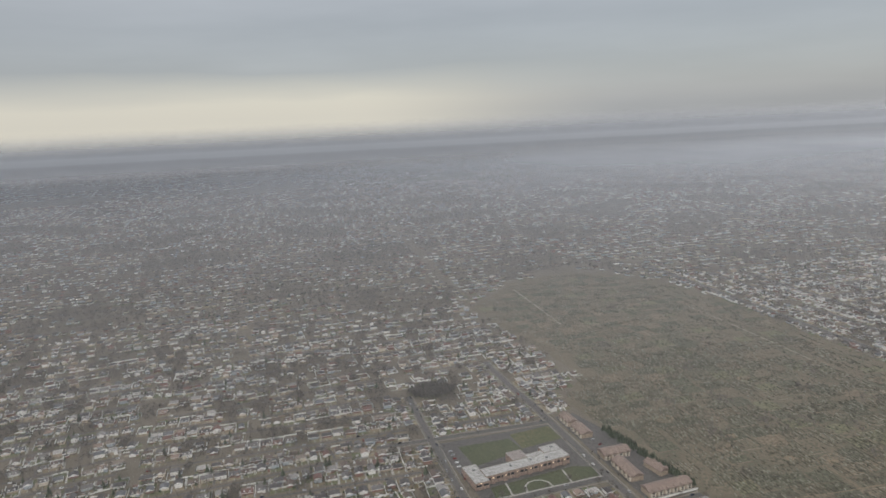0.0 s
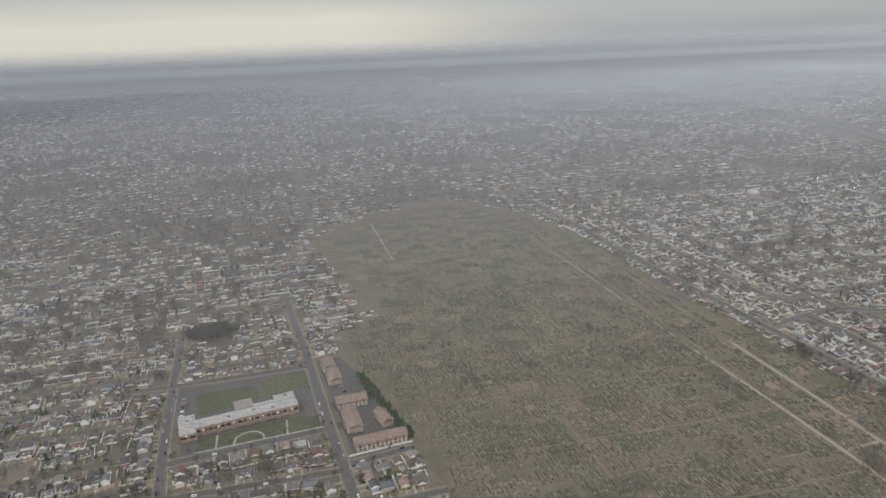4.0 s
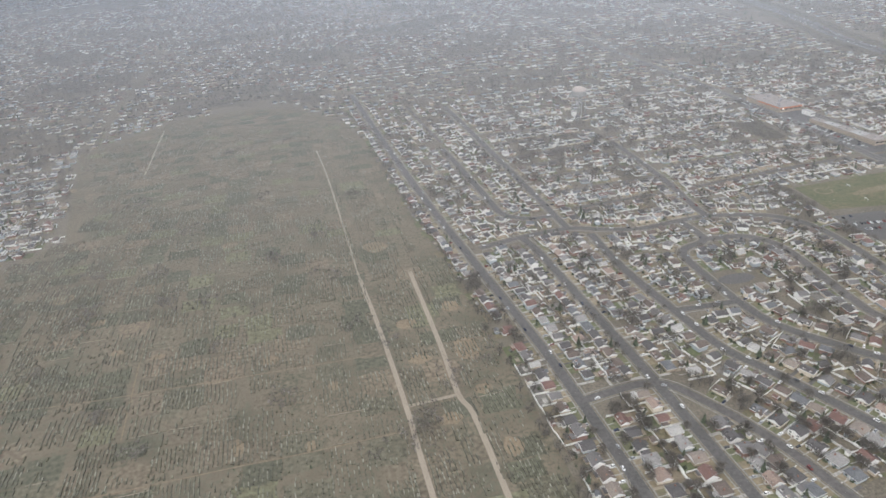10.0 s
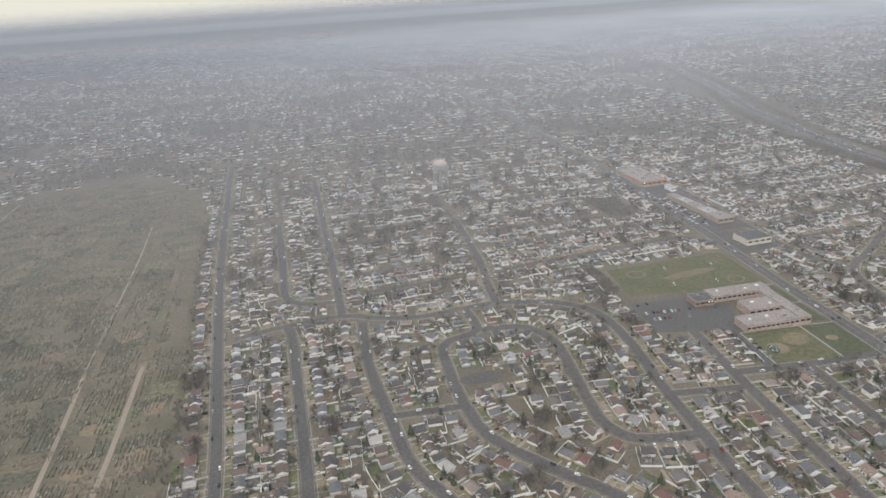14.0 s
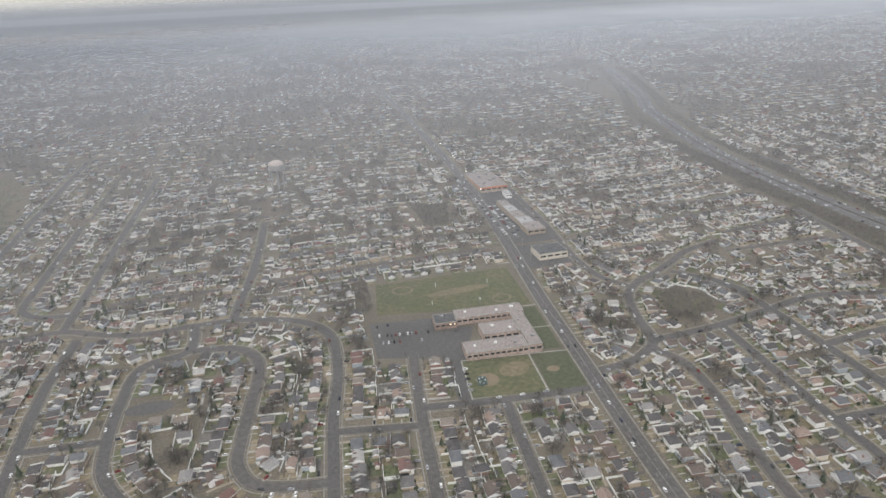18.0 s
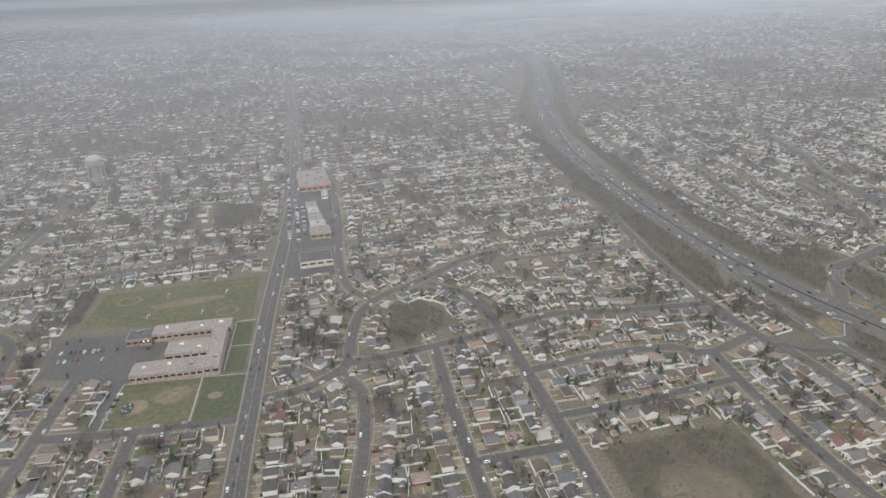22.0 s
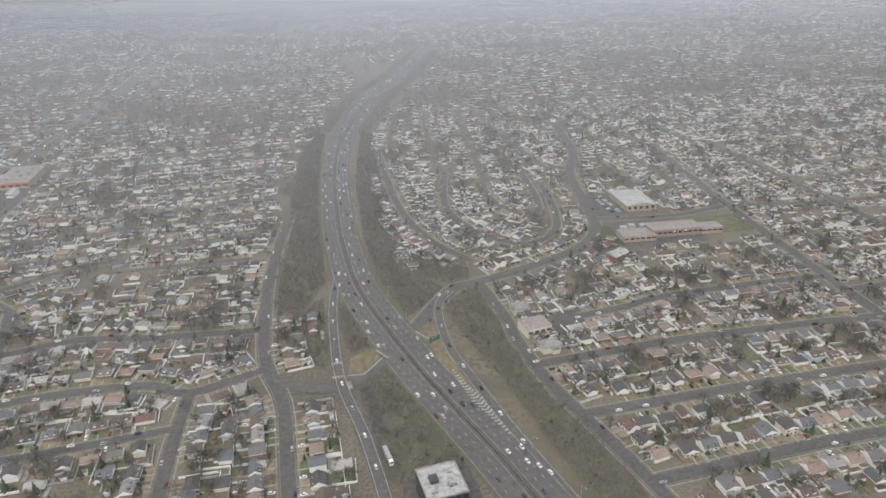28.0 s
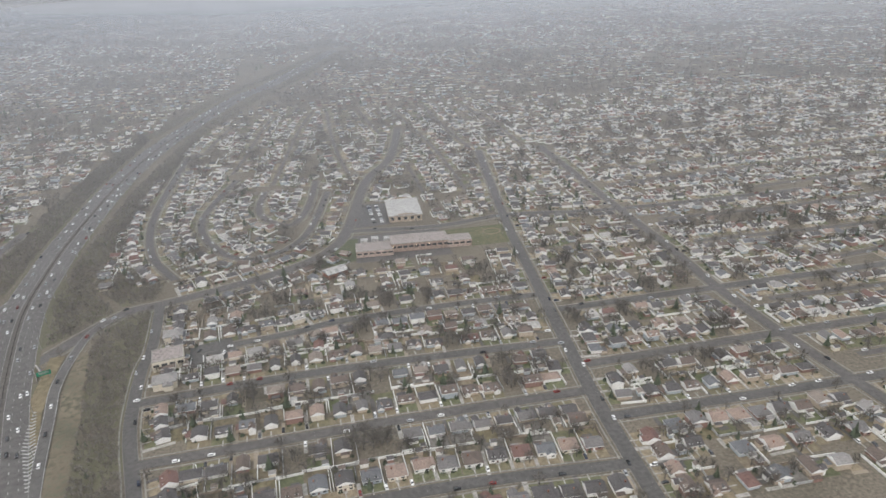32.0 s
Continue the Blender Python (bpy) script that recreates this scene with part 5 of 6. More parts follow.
for k in range(7):
    s = Soup()
    s.box((-22 + k * 8, -4.9, 2.4), (2.4, 1.2, 4.8))
    part("bay", s, M_BRICK_PALE, top)
for x, y in ((-8, 0), (6, 1), (16, -1), (-30, 5), (25, 9)):
    unit(top, x, y, 5.2)
for x in (-31, -22, -14, -6, 1, 3, 10, 18, 26):
    s = Soup()
    s.box((x, -5.6 if -23 < x < 27 and (x + 22) % 8 < 2 else -4.6 if x > -26 else -8.1, 3.9), (0.5, 0.12, 0.36))
    part("wall_light", s, M_LAMP, top, "small lit lamp on the facade")

# Terraced blocks by the evergreen hedge.
ground_patch("terrace_yard", [(166, 404), (181, 406), (192, 372), (207, 296), (176, 292)], 0.04, M_ASPHALT_OLD, "asphalt yard between terraced blocks", "yard")
for x, y, a, b, yaw, units, front in ((172.6, 394, 13, 7, 95, 3, 1), (174.6, 377, 15, 7.4, 95, 3, 1), (181.4, 345.5, 18, 8.4, 3, 4, -1), (179.6, 325, 22, 7.6, 94, 5, 1), (191.4, 302.2, 28, 7.8, 5, 6, -1), (196.2, 321.6, 14, 5.6, 104, 3, -1)):
    top = thing("terraced_block", "terraced pinkish-brown row of small gabled houses with pale fronts", "terrace", "terraced blocks by the cemetery", at=(x, y, 0), yaw=radians(yaw))
    s = Soup()
    gable_wall(s, (0, 0, 0), a, b, 3.0, 1.9)
    w = part("wall", s, M_TANWALL, top)
    s = Soup()
    s.roof((0, 0, 3.0), (a + 0.6, b + 0.8), 1.9)
    part("roof", s, M_TERRACE_ROOF, top)
    span = a / units
    for k in range(units):
        u, v = -a / 2 + span * (k + 0.5), front * (b / 2 - 0.5)
        s = Soup()
        gable_wall(s, (u, v, 0), 3.0, span * 0.62, 2.9, 1.1, QUARTER)
        g = part("gabled_front", s, M_WALL["cream"], top, "pale gabled front")
        s = Soup()
        s.roof((u, v - front * 0.5, 2.85), (4.4, span * 0.72), 1.15, QUARTER, thick=0.16)
        part("gable_roof", s, M_TERRACE_ROOF, g)
        for z in (0.9, 2.2):
            s = Soup()
            s.box((u, front * (b / 2 + 1.03), z), (span * 0.3, 0.06, 0.75))
            part("window", s, M_GLASS, g)
top = thing("boundary_wall", "long low white wall beside the terraced blocks", "wall", at=(190.8, 295, 0), yaw=radians(6))
s = Soup()
s.box((0, 0, 0.6), (34, 0.3, 1.2))
part("panel", s, M_PICKET, top)
s = Soup()
s.box((0, 0, 1.24), (34.2, 0.42, 0.1))
part("coping", s, M_CONCRETE, top)

# The campus by the avenue.
ground_patch("campus_field", [(723, 336), (727, 376), (813, 379), (811, 325), (803, 324), (763, 330)], 0.05, M_LAWN, "large mown green sports field", "lawn")
ground_patch("campus_car_park", [(717, 327), (751, 324), (762, 312), (772, 308), (760, 279), (754, 243), (748, 244), (748, 281), (717, 290)], 0.045, M_ASPHALT, "dark asphalt car park beside a school", "car park")
ground_patch("campus_lower_field", [(757, 275), (791, 272), (789, 240), (754, 244)], 0.05, M_LAWN, "worn green ball field before a school", "lawn")
ground_patch("campus_corner_field", [(792, 272), (810, 271), (808, 239), (790, 240)], 0.055, M_LAWN_DARK, "green corner lawn with a ball pitch", "lawn")
ground_patch("campus_side_lawn", [(803, 322), (812, 321), (809, 274), (800, 275)], 0.055, M_LAWN_DARK, "narrow green lawn beside the avenue", "lawn")
lines("campus_path", [[(757, 276), (754, 243)], [(757, 276), (792, 273), (812, 271)], [(791, 273), (789, 239)], [(754, 242), (809, 238)], [(803, 323), (800, 276)], [(801, 298), (812, 297)], [(803, 323), (813, 323)]], 0.7, 0.075, M_CONCRETE, "pale concrete paths round the school lawns", "path")
lines("ball_ring", [ring(742, 364, 6, 5), ring(797, 337, 5.5, 4.5, 0.3)], 0.9, 0.07, M_TAN, "worn tan rings of ball pitches in the grass", "pitch")
ground_patch("ball_infield", ring(765, 256.5, 5.6, 5.4)[:-1], 0.075, M_TAN, "tan earth infield of a ball pitch", "pitch")
ground_patch("ball_infield", ring(798, 257, 3.2, 2.6)[:-1], 0.075, M_TAN, "small tan earth infield in the corner lawn", "pitch")
ground_patch("worn_turf", ring(780, 262, 8, 6, 0.4)[:-1], 0.062, M_LAWN_WORN, "worn yellowed patch in the ball field", "ground")
ground_patch("worn_turf", ring(775, 354, 20, 4, 0.1)[:-1], 0.062, M_LAWN_WORN, "yellowed strip across the sports field", "ground")
top = thing("infield_cover", "dark green tarpaulin weighted over the infield", "tarpaulin", at=(762.2, 256.2, 0.08), yaw=radians(-8))
s = Soup()
s.slab([(-2.1, -3.6), (0.4, -4.0), (2.2, -3.0), (2.5, 1.0), (1.6, 3.4), (-0.8, 3.8), (-2.3, 2.6)], 0.25, 0, 0)
part("sheet", s, M_SIGN_DARK, top)
for k in range(5):
    s = Soup()
    s.box((1.5 * math.cos(k * 1.26), 2.6 * math.sin(k * 1.26), 0.35), (0.4, 0.4, 0.25))
    part("weight", s, M_PICKET, top)
for x, y, yaw in ((763, 365, 80), (795, 361, 80), (784, 338, 80), (756, 341, 80)):
    top = thing("goal", "small white football goal frame on the grass", "goal", "goals on the sports field", at=(x, y, 0.05), yaw=radians(yaw))
    for dx in (-1.6, 1.6):
        s = Soup()
        s.tube((dx, 0, 0), (dx, 0, 1.4), 0.09, 0.09, 6)
        part("post", s, M_PICKET, top)
    s = Soup()
    s.tube((-1.6, 0, 1.4), (1.6, 0, 1.4), 0.09, 0.09, 6)
    part("crossbar", s, M_PICKET, top)
top = thing("school", "low brick school of three flat-roofed wings with lit windows", "school", at=(782, 297, 0), yaw=radians(-2))
wing(top, (0, 19), (38, 10, 4.2), M_PINKWALL, M_PINKROOF, 12)
wing(top, (-25.2, 17), (12, 10.5, 3.7), M_BRICK_PALE, M_DARKROOF, 4)
wing(top, (0.6, -1), (19.4, 12.4, 4.35), M_PINKWALL, M_PINKROOF, 5)
wing(top, (-5.6, -17.2), (31.8, 11.6, 4.1), M_PINKWALL, M_PINKROOF, 11)
wing(top, (14, -4.6), (7, 36.8, 4.5), M_PINKWALL, M_PINKROOF, 2)
for x, y in ((-12, 20), (4, 18), (14, 20), (-3, 1), (6, -3), (-17, -17), (-6, -16), (5, -18), (13, 4), (15, -14), (-26, 18)):
    unit(top, x + rng.uniform(-1, 1), y, 4.3, (rng.uniform(1.0, 2.2), 1.2, 0.8), M_PICKET if rng.random() < 0.5 else M_STEEL)
for x in (-20.6, -22.8):
    s = Soup()
    s.box((x, 11.68, 2.6), (0.7, 0.12, 0.4))
    part("wall_light", s, M_LAMP, top, "small warm lit wall lamp")

# Stores along the avenue.
ground_patch("store_car_park", [(828, 598), (866, 596), (862, 415), (826, 415)], 0.05, M_ASPHALT, "dark asphalt car park before the stores", "car park")
top = thing("supermarket", "large flat-roofed store with an orange fascia band", "store", at=(852, 562.5, 0), yaw=radians(2))
wing(top, (0, 0), (25, 49, 5), M_TANWALL, M_PINKROOF, 5)
s = Soup()
s.box((0, -24.7, 4.3), (25.2, 0.3, 1.4))
s.box((-12.7, -8, 4.3), (0.3, 30, 1.0))
part("fascia", s, M_ORANGE, top, "bright orange fascia")
for x, y in ((-4, 8), (5, 14), (2, -6), (-6, -14), (7, -2)):
    unit(top, x, y, 5.1, (2.4, 2, 1.2))
top = thing("shop_row", "long row of small shops under pale flat roofs", "shops", at=(850, 465, 0), yaw=radians(2))
for k, (dx, dy, a, b, h) in enumerate(((-1, 30, 8, 14, 3.6), (-0.6, 15, 8.6, 15.6, 3.9), (0, 0, 10, 14, 3.6), (0.6, -14, 11, 13.6, 3.8), (1, -29, 14, 15, 4.2))):
    wing(top, (dx, dy), (a, b, h), M_TANWALL, M_WHITE_ROOF if k % 2 else M_PINKROOF, 3)
    unit(top, dx, dy, h + 0.1)
top = thing("kiosk", "small white flat-roofed kiosk in a car park", "kiosk", at=(859.5, 522, 0))
wing(top, (0, 0), (5, 12, 4), M_WALL["white"], M_WHITE_ROOF, 2)
top = thing("bank", "low cream building under a dark flat roof", "bank", at=(847, 390, 0), yaw=radians(2))
wing(top, (0, 0), (20, 16, 4.4), M_WALL["cream"], M_DARKROOF, 4)
ground_patch("bank_car_park", [(827, 412), (859, 410), (857, 372), (826, 372)], 0.055, M_ASPHALT, "dark asphalt car park round a low building", "car park")

# The office block beside the parkway.
top = thing("office_block", "square dark glass office block with a white roof", "office", at=(1107.4, 155.5, 0), yaw=radians(6))
s = Soup()
s.box((0, 0, 3.9), (13, 14, 7.8))
w = part("wall", s, M_DARKWALL, top)
s = Soup()
s.box((0, 0, 7.9), (12.4, 13.4, 0.2))
part("roof", s, M_WHITE_ROOF, top, "stained white roof membrane")
s = Soup()
for dx, dy, la, lb in ((0, -6.88, 13.1, 0.3), (0, 6.88, 13.1, 0.3), (-6.4, 0, 0.3, 13.4), (6.4, 0, 0.3, 13.4)):
    s.box((dx, dy, 8.0), (la, lb, 0.6))
part("parapet", s, M_CONCRETE, top)
for level in range(3):
    for k in range(6):
        for side in (-1, 1):
            s = Soup()
            s.box((-5.4 + k * 2.15, side * 7.03, 1.6 + level * 2.4), (1.9, 0.06, 1.6))
            part("window", s, M_GLASS, w)
            s = Soup()
            s.box((side * 6.53, -5.6 + k * 2.25, 1.6 + level * 2.4), (0.06, 1.95, 1.6))
            part("window", s, M_GLASS, w)
unit(top, -2.4, 0.6, 8.0, (2.6, 3.0, 1.4), M_DARKWALL)
unit(top, 2.6, -2.6, 8.0, (2.2, 2.0, 0.9))
unit(top, 3.2, 2.8, 8.0, (1.2, 1.2, 0.6))
unit(top, -3.5, -4.4, 8.0, (1.8, 0.9, 0.5))
ground_patch("office_yard", [(1096, 168), (1119, 168), (1121, 140), (1096, 140)], 0.44, M_ASPHALT_OLD, "grey asphalt yard round an office block", "yard")

# The hall and school east of the parkway.
ground_patch("hall_car_park", [(1256, 372), (1262, 414), (1280, 412), (1278, 374)], 0.06, M_ASPHALT, "dark car park beside a white-roofed hall", "car park")
top = thing("sports_hall", "large hall with a shallow white roof", "hall", at=(1288, 390, 0), yaw=radians(-3))
s = Soup()
gable_wall(s, (0, 0, 0), 30, 20, 4.2, 1.6, QUARTER)
w = part("wall", s, M_TANWALL, top)
s = Soup()
s.roof((0, 0, 4.2), (31, 21), 1.6, QUARTER, hip=5)
part("roof", s, M_WHITE_ROOF, top)
for k in range(5):
    s = Soup()
    s.box((-8 + 4 * k, -15.03, 2.4), (1.8, 0.06, 1.8))
    part("window", s, M_GLASS, w)
wing(top, (0, 18), (10, 6, 3.4), M_WALL["white"], M_WHITE_ROOF, 0)
ground_patch("corner_lawn", [(1230, 320), (1251, 356), (1256, 356), (1252, 325)], 0.05, M_LAWN_DARK, "dark green lawn at a road corner", "lawn")
ground_patch("east_field", [(1305, 355), (1346, 355), (1341, 328), (1317, 328)], 0.05, M_LAWN, "green school field with a worn ring", "lawn")
lines("ball_ring", [ring(1333, 346, 5, 4)], 0.9, 0.07, M_TAN, "worn tan ring of a ball pitch", "pitch")
ground_patch("east_school_yard", [(1252, 360), (1304, 360), (1304, 320), (1252, 322)], 0.04, M_ASPHALT_OLD, "grey asphalt yard round a brick school", "yard")
top = thing("school", "long pinkish brick school with pale flat roofs and lit lamps", "school", at=(1284, 335, 0), yaw=radians(-3))
wing(top, (-21, -2), (20, 12, 3.4), M_PINKWALL, M_PINKROOF, 6)
wing(top, (4, 2), (32, 13, 4.6), M_BRICK_PALE, M_PINKROOF, 10)
wing(top, (26, 0), (14, 9, 3.8), M_PINKWALL, M_PINKROOF, 4)
for x, y in ((-26, 4), (-20, 6), (-13, 5)):
    unit(top, x, y + 2, 0, (4, 4, 4.6), M_WHITE_ROOF, "stair_tower")
for x in (-11, 2, 9):
    s = Soup()
    s.box((x, -4.62, 3.4), (0.5, 0.14, 0.3))
    part("wall_light", s, M_LAMP, top, "small warm lit wall lamp")
top = thing("meeting_hall", "small brick meeting hall with a pale gabled roof", "hall", at=(1240, 311, 0), yaw=radians(24))
s = Soup()
gable_wall(s, (0, 0, 0), 11, 7, 2.6, 1.2)
part("wall", s, M_BRICK, top)
s = Soup()
s.roof((0, 0, 2.6), (11.8, 7.8), 1.2)
part("roof", s, M_WHITE_ROOF, top)
top = thing("clinic", "cream flat-roofed building in a dark car park", "clinic", at=(1169, 246, 0), yaw=radians(9))
wing(top, (0, 0), (12, 10, 4.4), M_WALL["cream"], M_PINKROOF, 4)
ground_patch("clinic_car_park", [(1176, 256), (1192, 261), (1196, 246), (1177, 237)], 0.05, M_ASPHALT, "dark asphalt car park", "car park")
for x, y, a in ((1168, 265, 7.5), (1170, 230, 8.5)):
    top = thing("large_house", "large cream house with a pale hipped roof", "house", at=(x, y, 0), yaw=radians(7))
    s = Soup()
    s.box((0, 0, 1.5), (a, 6.2, 3))
    s.box((1.2, -3.4, 1.2), (3.2, 2.4, 2.4))
    part("wall", s, M_WALL["cream"], top)
    s = Soup()
    s.roof((0, 0, 3), (a + 0.6, 6.8), 1.6, hip=2.4)
    s.roof((1.2, -3.2, 2.4), (3.6, 3.8), 1.0, QUARTER)
    part("roof", s, M_ROOF["pale grey"], top)

# The water tower.
top = thing("water_tower", "pale water tower on columns with a pinkish domed top", "water tower", at=(667, 617, 0))
s = Soup()
prof = [(0.0, 27.0), (3.2, 26.4), (6.0, 25.0), (7.2, 23.2)]
for (r0, z0), (r1, z1) in zip(prof, prof[1:]):
    s.tube((0, 0, z1), (0, 0, z0), r1, max(r0, 0.05), 24, cap=False)
part("dome", s, M_TOWER_TOP, top, "pinkish domed tank roof")
s = Soup()
for (r0, z0), (r1, z1) in zip([(7.2, 23.2), (7.2, 19.0), (5.6, 16.8)], [(7.2, 19.0), (5.6, 16.8), (2.0, 15.8)]):
    s.tube((0, 0, z1), (0, 0, z0), r1, r0, 24, cap=False)
part("tank", s, M_TOWER, top)
s = Soup()
s.tube((0, 0, 18.9), (0, 0, 19.3), 7.9, 7.9, 24)
part("walkway", s, M_STEEL, top)
for k in range(8):
    s = Soup()
    a = k * math.tau / 8
    s.tube((7.4 * math.cos(a), 7.4 * math.sin(a), 0), (6.9 * math.cos(a), 6.9 * math.sin(a), 19), 0.45, 0.4, 8)
    part("column", s, M_TOWER, top)
s = Soup()
s.tube((0, 0, 0), (0, 0, 16), 1.1, 1.1, 12)
part("riser", s, M_TOWER, top)
top = thing("pump_house", "small white pump house below the water tower", "pump house", at=(659, 609, 0))
s = Soup()
s.box((0, 0, 2.2), (4, 4, 4.4))
part("wall", s, M_WALL["white"], top)
s = Soup()
s.roof((0, 0, 4.4), (4.5, 4.5), 0.8, hip=2.0)
part("roof", s, M_WHITE_ROOF, top)

# The parking bay in the loop streets, the oval field and the paved bits by the ramps.
ground_patch("bay_paving", ring(611, 276.8, 11, 5.2, 0.0)[:-1], 0.05, M_ASPHALT, "paved dark turning bay between houses", "road")
ground_patch("oval_field", ring(968, 152, 16, 12)[:-1], 0.05, M_CEMETERY, "worn oval field inside bare trees", "lawn")
lines("oval_track", [ring(968, 152, 17, 13)], 0.9, 0.06, M_LITTER, "worn brown track round an oval field", "track")
ground_patch("ramp_lawn", [(1086, 243), (1094, 246), (1100, 243), (1090, 230), (1084, 231)], 0.43, M_LAWN_WORN, "triangular grass plot between slip roads", "lawn")
ground_patch("ramp_lawn", [(1120, 262), (1126, 262), (1126, 243), (1129, 222), (1133, 203), (1129, 205), (1122, 232)], 0.43, M_LAWN_WORN, "narrow grass verge between the parkway and its slip road", "lawn")
ground_patch("ramp_lawn", [(1131, 264), (1135, 262), (1142, 225), (1149, 180), (1158, 110), (1154, 110), (1142, 178), (1136, 213), (1131.5, 243)], 0.43, M_CEMETERY, "long green verge between the slip road and the brush", "lawn")
ground_patch("paved_island", [(1088, 217), (1090, 213), (1090, 200), (1088, 194), (1087, 205)], 0.45, M_MEDIAN, "pale paved traffic island", "island")
lines("road_slip_link", [[(1084, 224), (1089, 219), (1092, 210), (1092, 198), (1090, 186), (1089, 176)]], 3.6, 0.435, M_ASPHALT, "narrow slip road beside a traffic island", "road")
lines("ramp_kerb", [[(1084, 230), (1090, 229), (1096, 236), (1101, 242)]], 0.6, 0.47, M_CONCRETE, "pale kerb along the slip road", "kerb")
top = thing("bridge", "short concrete parkway bridge over a side street", "bridge", at=(1109, 247, 0), yaw=radians(-60))
for dx in (-11.2, 11.2):
    s = Soup()
    s.box((0, dx, 0.75), (9, 0.5, 1.0))
    part("parapet", s, M_CONCRETE, top)
# Dark blocks stand in for the shade in the underpass mouths.
for dx in (-11.8, 11.8):
    s = Soup()
    s.box((0, dx, 0.42), (6.5, 0.5, 0.5))
    part("portal_shade", s, M_DARKWALL, top)
s = Soup()
chev = smooth([(1126.3, 223.3), (1128.9, 210.1), (1131.7, 199.5), (1134.6, 189.6), (1137.3, 180.3)], 6)
for i, (x, y, h) in enumerate(along(chev, 2.0)):
    w = 3.6 * (1 - abs(i / 11 - 1)) + 0.8
    for side in (-1, 1):
        s.box((x - math.sin(h) * side * w / 4, y + math.cos(h) * side * w / 4, 0.53), (0.6, w / 2 + 0.4, 0.02), h + side * 0.6)
setting("gore_markings", s, M_PAINT, "white chevrons between the parkway and its slip road", "road marking")
s = Soup()
for cx, cy, h in ((1080, 240, 1.6), (1080, 230, 1.6), (1084, 223, 0.1)):
    for k in range(5):
        s.box((cx - math.sin(h) * (k - 2) * 1.0, cy + math.cos(h) * (k - 2) * 1.0, 0.47), (1.8, 0.5, 0.02), h)
setting("crossing_markings", s, M_PAINT, "white zebra crossings at the slip road junction", "road marking")
top = thing("road_sign", "large green road sign on two steel posts", "road sign", at=(1123, 246, 0.4), yaw=radians(20))
for dx in (-1.8, 1.8):
    s = Soup()
    s.tube((dx, 0, 0), (dx, 0, 3.6), 0.1, 0.1, 6)
    part("post", s, M_STEEL, top)
s = Soup()
s.box((0, -0.12, 2.7), (5.0, 0.1, 1.9))
p = part("panel", s, M_SIGN, top)
for z in (3.2, 2.6):
    s = Soup()
    s.box((0, -0.19, z), (3.6, 0.02, 0.28))
    part("lettering_bar", s, M_PAINT, p)

# Lamp posts along the parkway and the avenue.
s_line = [(x - math.sin(h) * 11.4, y + math.cos(h) * 11.4, h) for x, y, h in along(HIGHWAY, 26.0) if y < 520] + [(x - math.sin(h) * 8.6, y + math.cos(h) * 8.6, h) for x, y, h in along(AVENUE, 24.0) if y < 460]
lamp = None
for x, y, h in s_line:
    spot = pose(x, y, 0.4, 0, 0, math.degrees(h) - 90)
    if lamp:
        copy_thing(lamp, spot)
        continue
    lamp = thing("street_lamp", "tall grey steel street lamp beside the road", "street lamp", "street lamps along the main roads")
    for name, a, b, r0, r1 in (("pole", (0, 0, 0), (0, 0, 6.0), 0.1, 0.06), ("arm", (0, 0, 5.9), (0, 1.8, 6.3), 0.05, 0.04)):
        s = Soup()
        s.tube(a, b, r0, r1, 6)
        part(name, s, M_STEEL, lamp)
    s = Soup()
    s.box((0, 2.0, 6.3), (0.28, 0.7, 0.14))
    part("head", s, M_STEEL, lamp)
    lamp.matrix_world = spot

# ---- vehicles ----
rng = random.Random(77)


def loft(s, rings, mat=0):
    """A skin over rings of equal numbers of points."""
    n = len(rings[0])
    k = [p for r in rings for p in r]
    fs = [(i * n + j, i * n + (j + 1) % n, (i + 1) * n + (j + 1) % n, (i + 1) * n + j) for i in range(len(rings) - 1) for j in range(n)]
    s.add(k, fs + [tuple(range(n))[::-1], tuple((len(rings) - 1) * n + j for j in range(n))], mat)


def car_rings(spec):
    return [[(x, -w, z0), (x, w, z0), (x, w, z1 * 0.8 + z0 * 0.2), (x, w * 0.86, z1), (x, -w * 0.86, z1), (x, -w, z1 * 0.8 + z0 * 0.2)] for x, w, z0, z1 in spec]


def car(colour, kind):
    word = ("saloon car", "estate car", "van")[kind]
    top = thing("car", f"{colour} {word} standing on the road", "car", "cars on the roads and drives")
    s = Soup()
    loft(s, car_rings([(-1.35, 0.48, 0.2, 0.55), (-1.25, 0.54, 0.16, 0.62), (0.6, 0.55, 0.16, 0.62), (1.25, 0.53, 0.16, 0.52), (1.38, 0.46, 0.2, 0.46)]))
    part("body", s, M_CAR[colour], top)
    s = Soup()
    back, high = ((-1.0, 0.92), (-1.28, 0.95), (-1.3, 1.15))[kind]
    loft(s, car_rings([(back, 0.46, 0.58, 0.64), (back + 0.25, 0.46, 0.58, high), (0.2, 0.46, 0.58, high), (0.72, 0.46, 0.58, 0.62)]))
    part("glazing", s, M_GLASS, top)
    s = Soup()
    s.box(((back + 0.45) / 2, 0, high + 0.02), (abs(back) * 0.85 + 0.2, 0.78, 0.04))
    part("roof", s, M_CAR[colour], top)
    for x in (-0.85, 0.85):
        for y in (-0.5, 0.5):
            s = Soup()
            s.tube((x, y - 0.07, 0.19), (x, y + 0.07, 0.19), 0.19, 0.19, 10)
            part("wheel", s, M_TYRE, top)
    return top


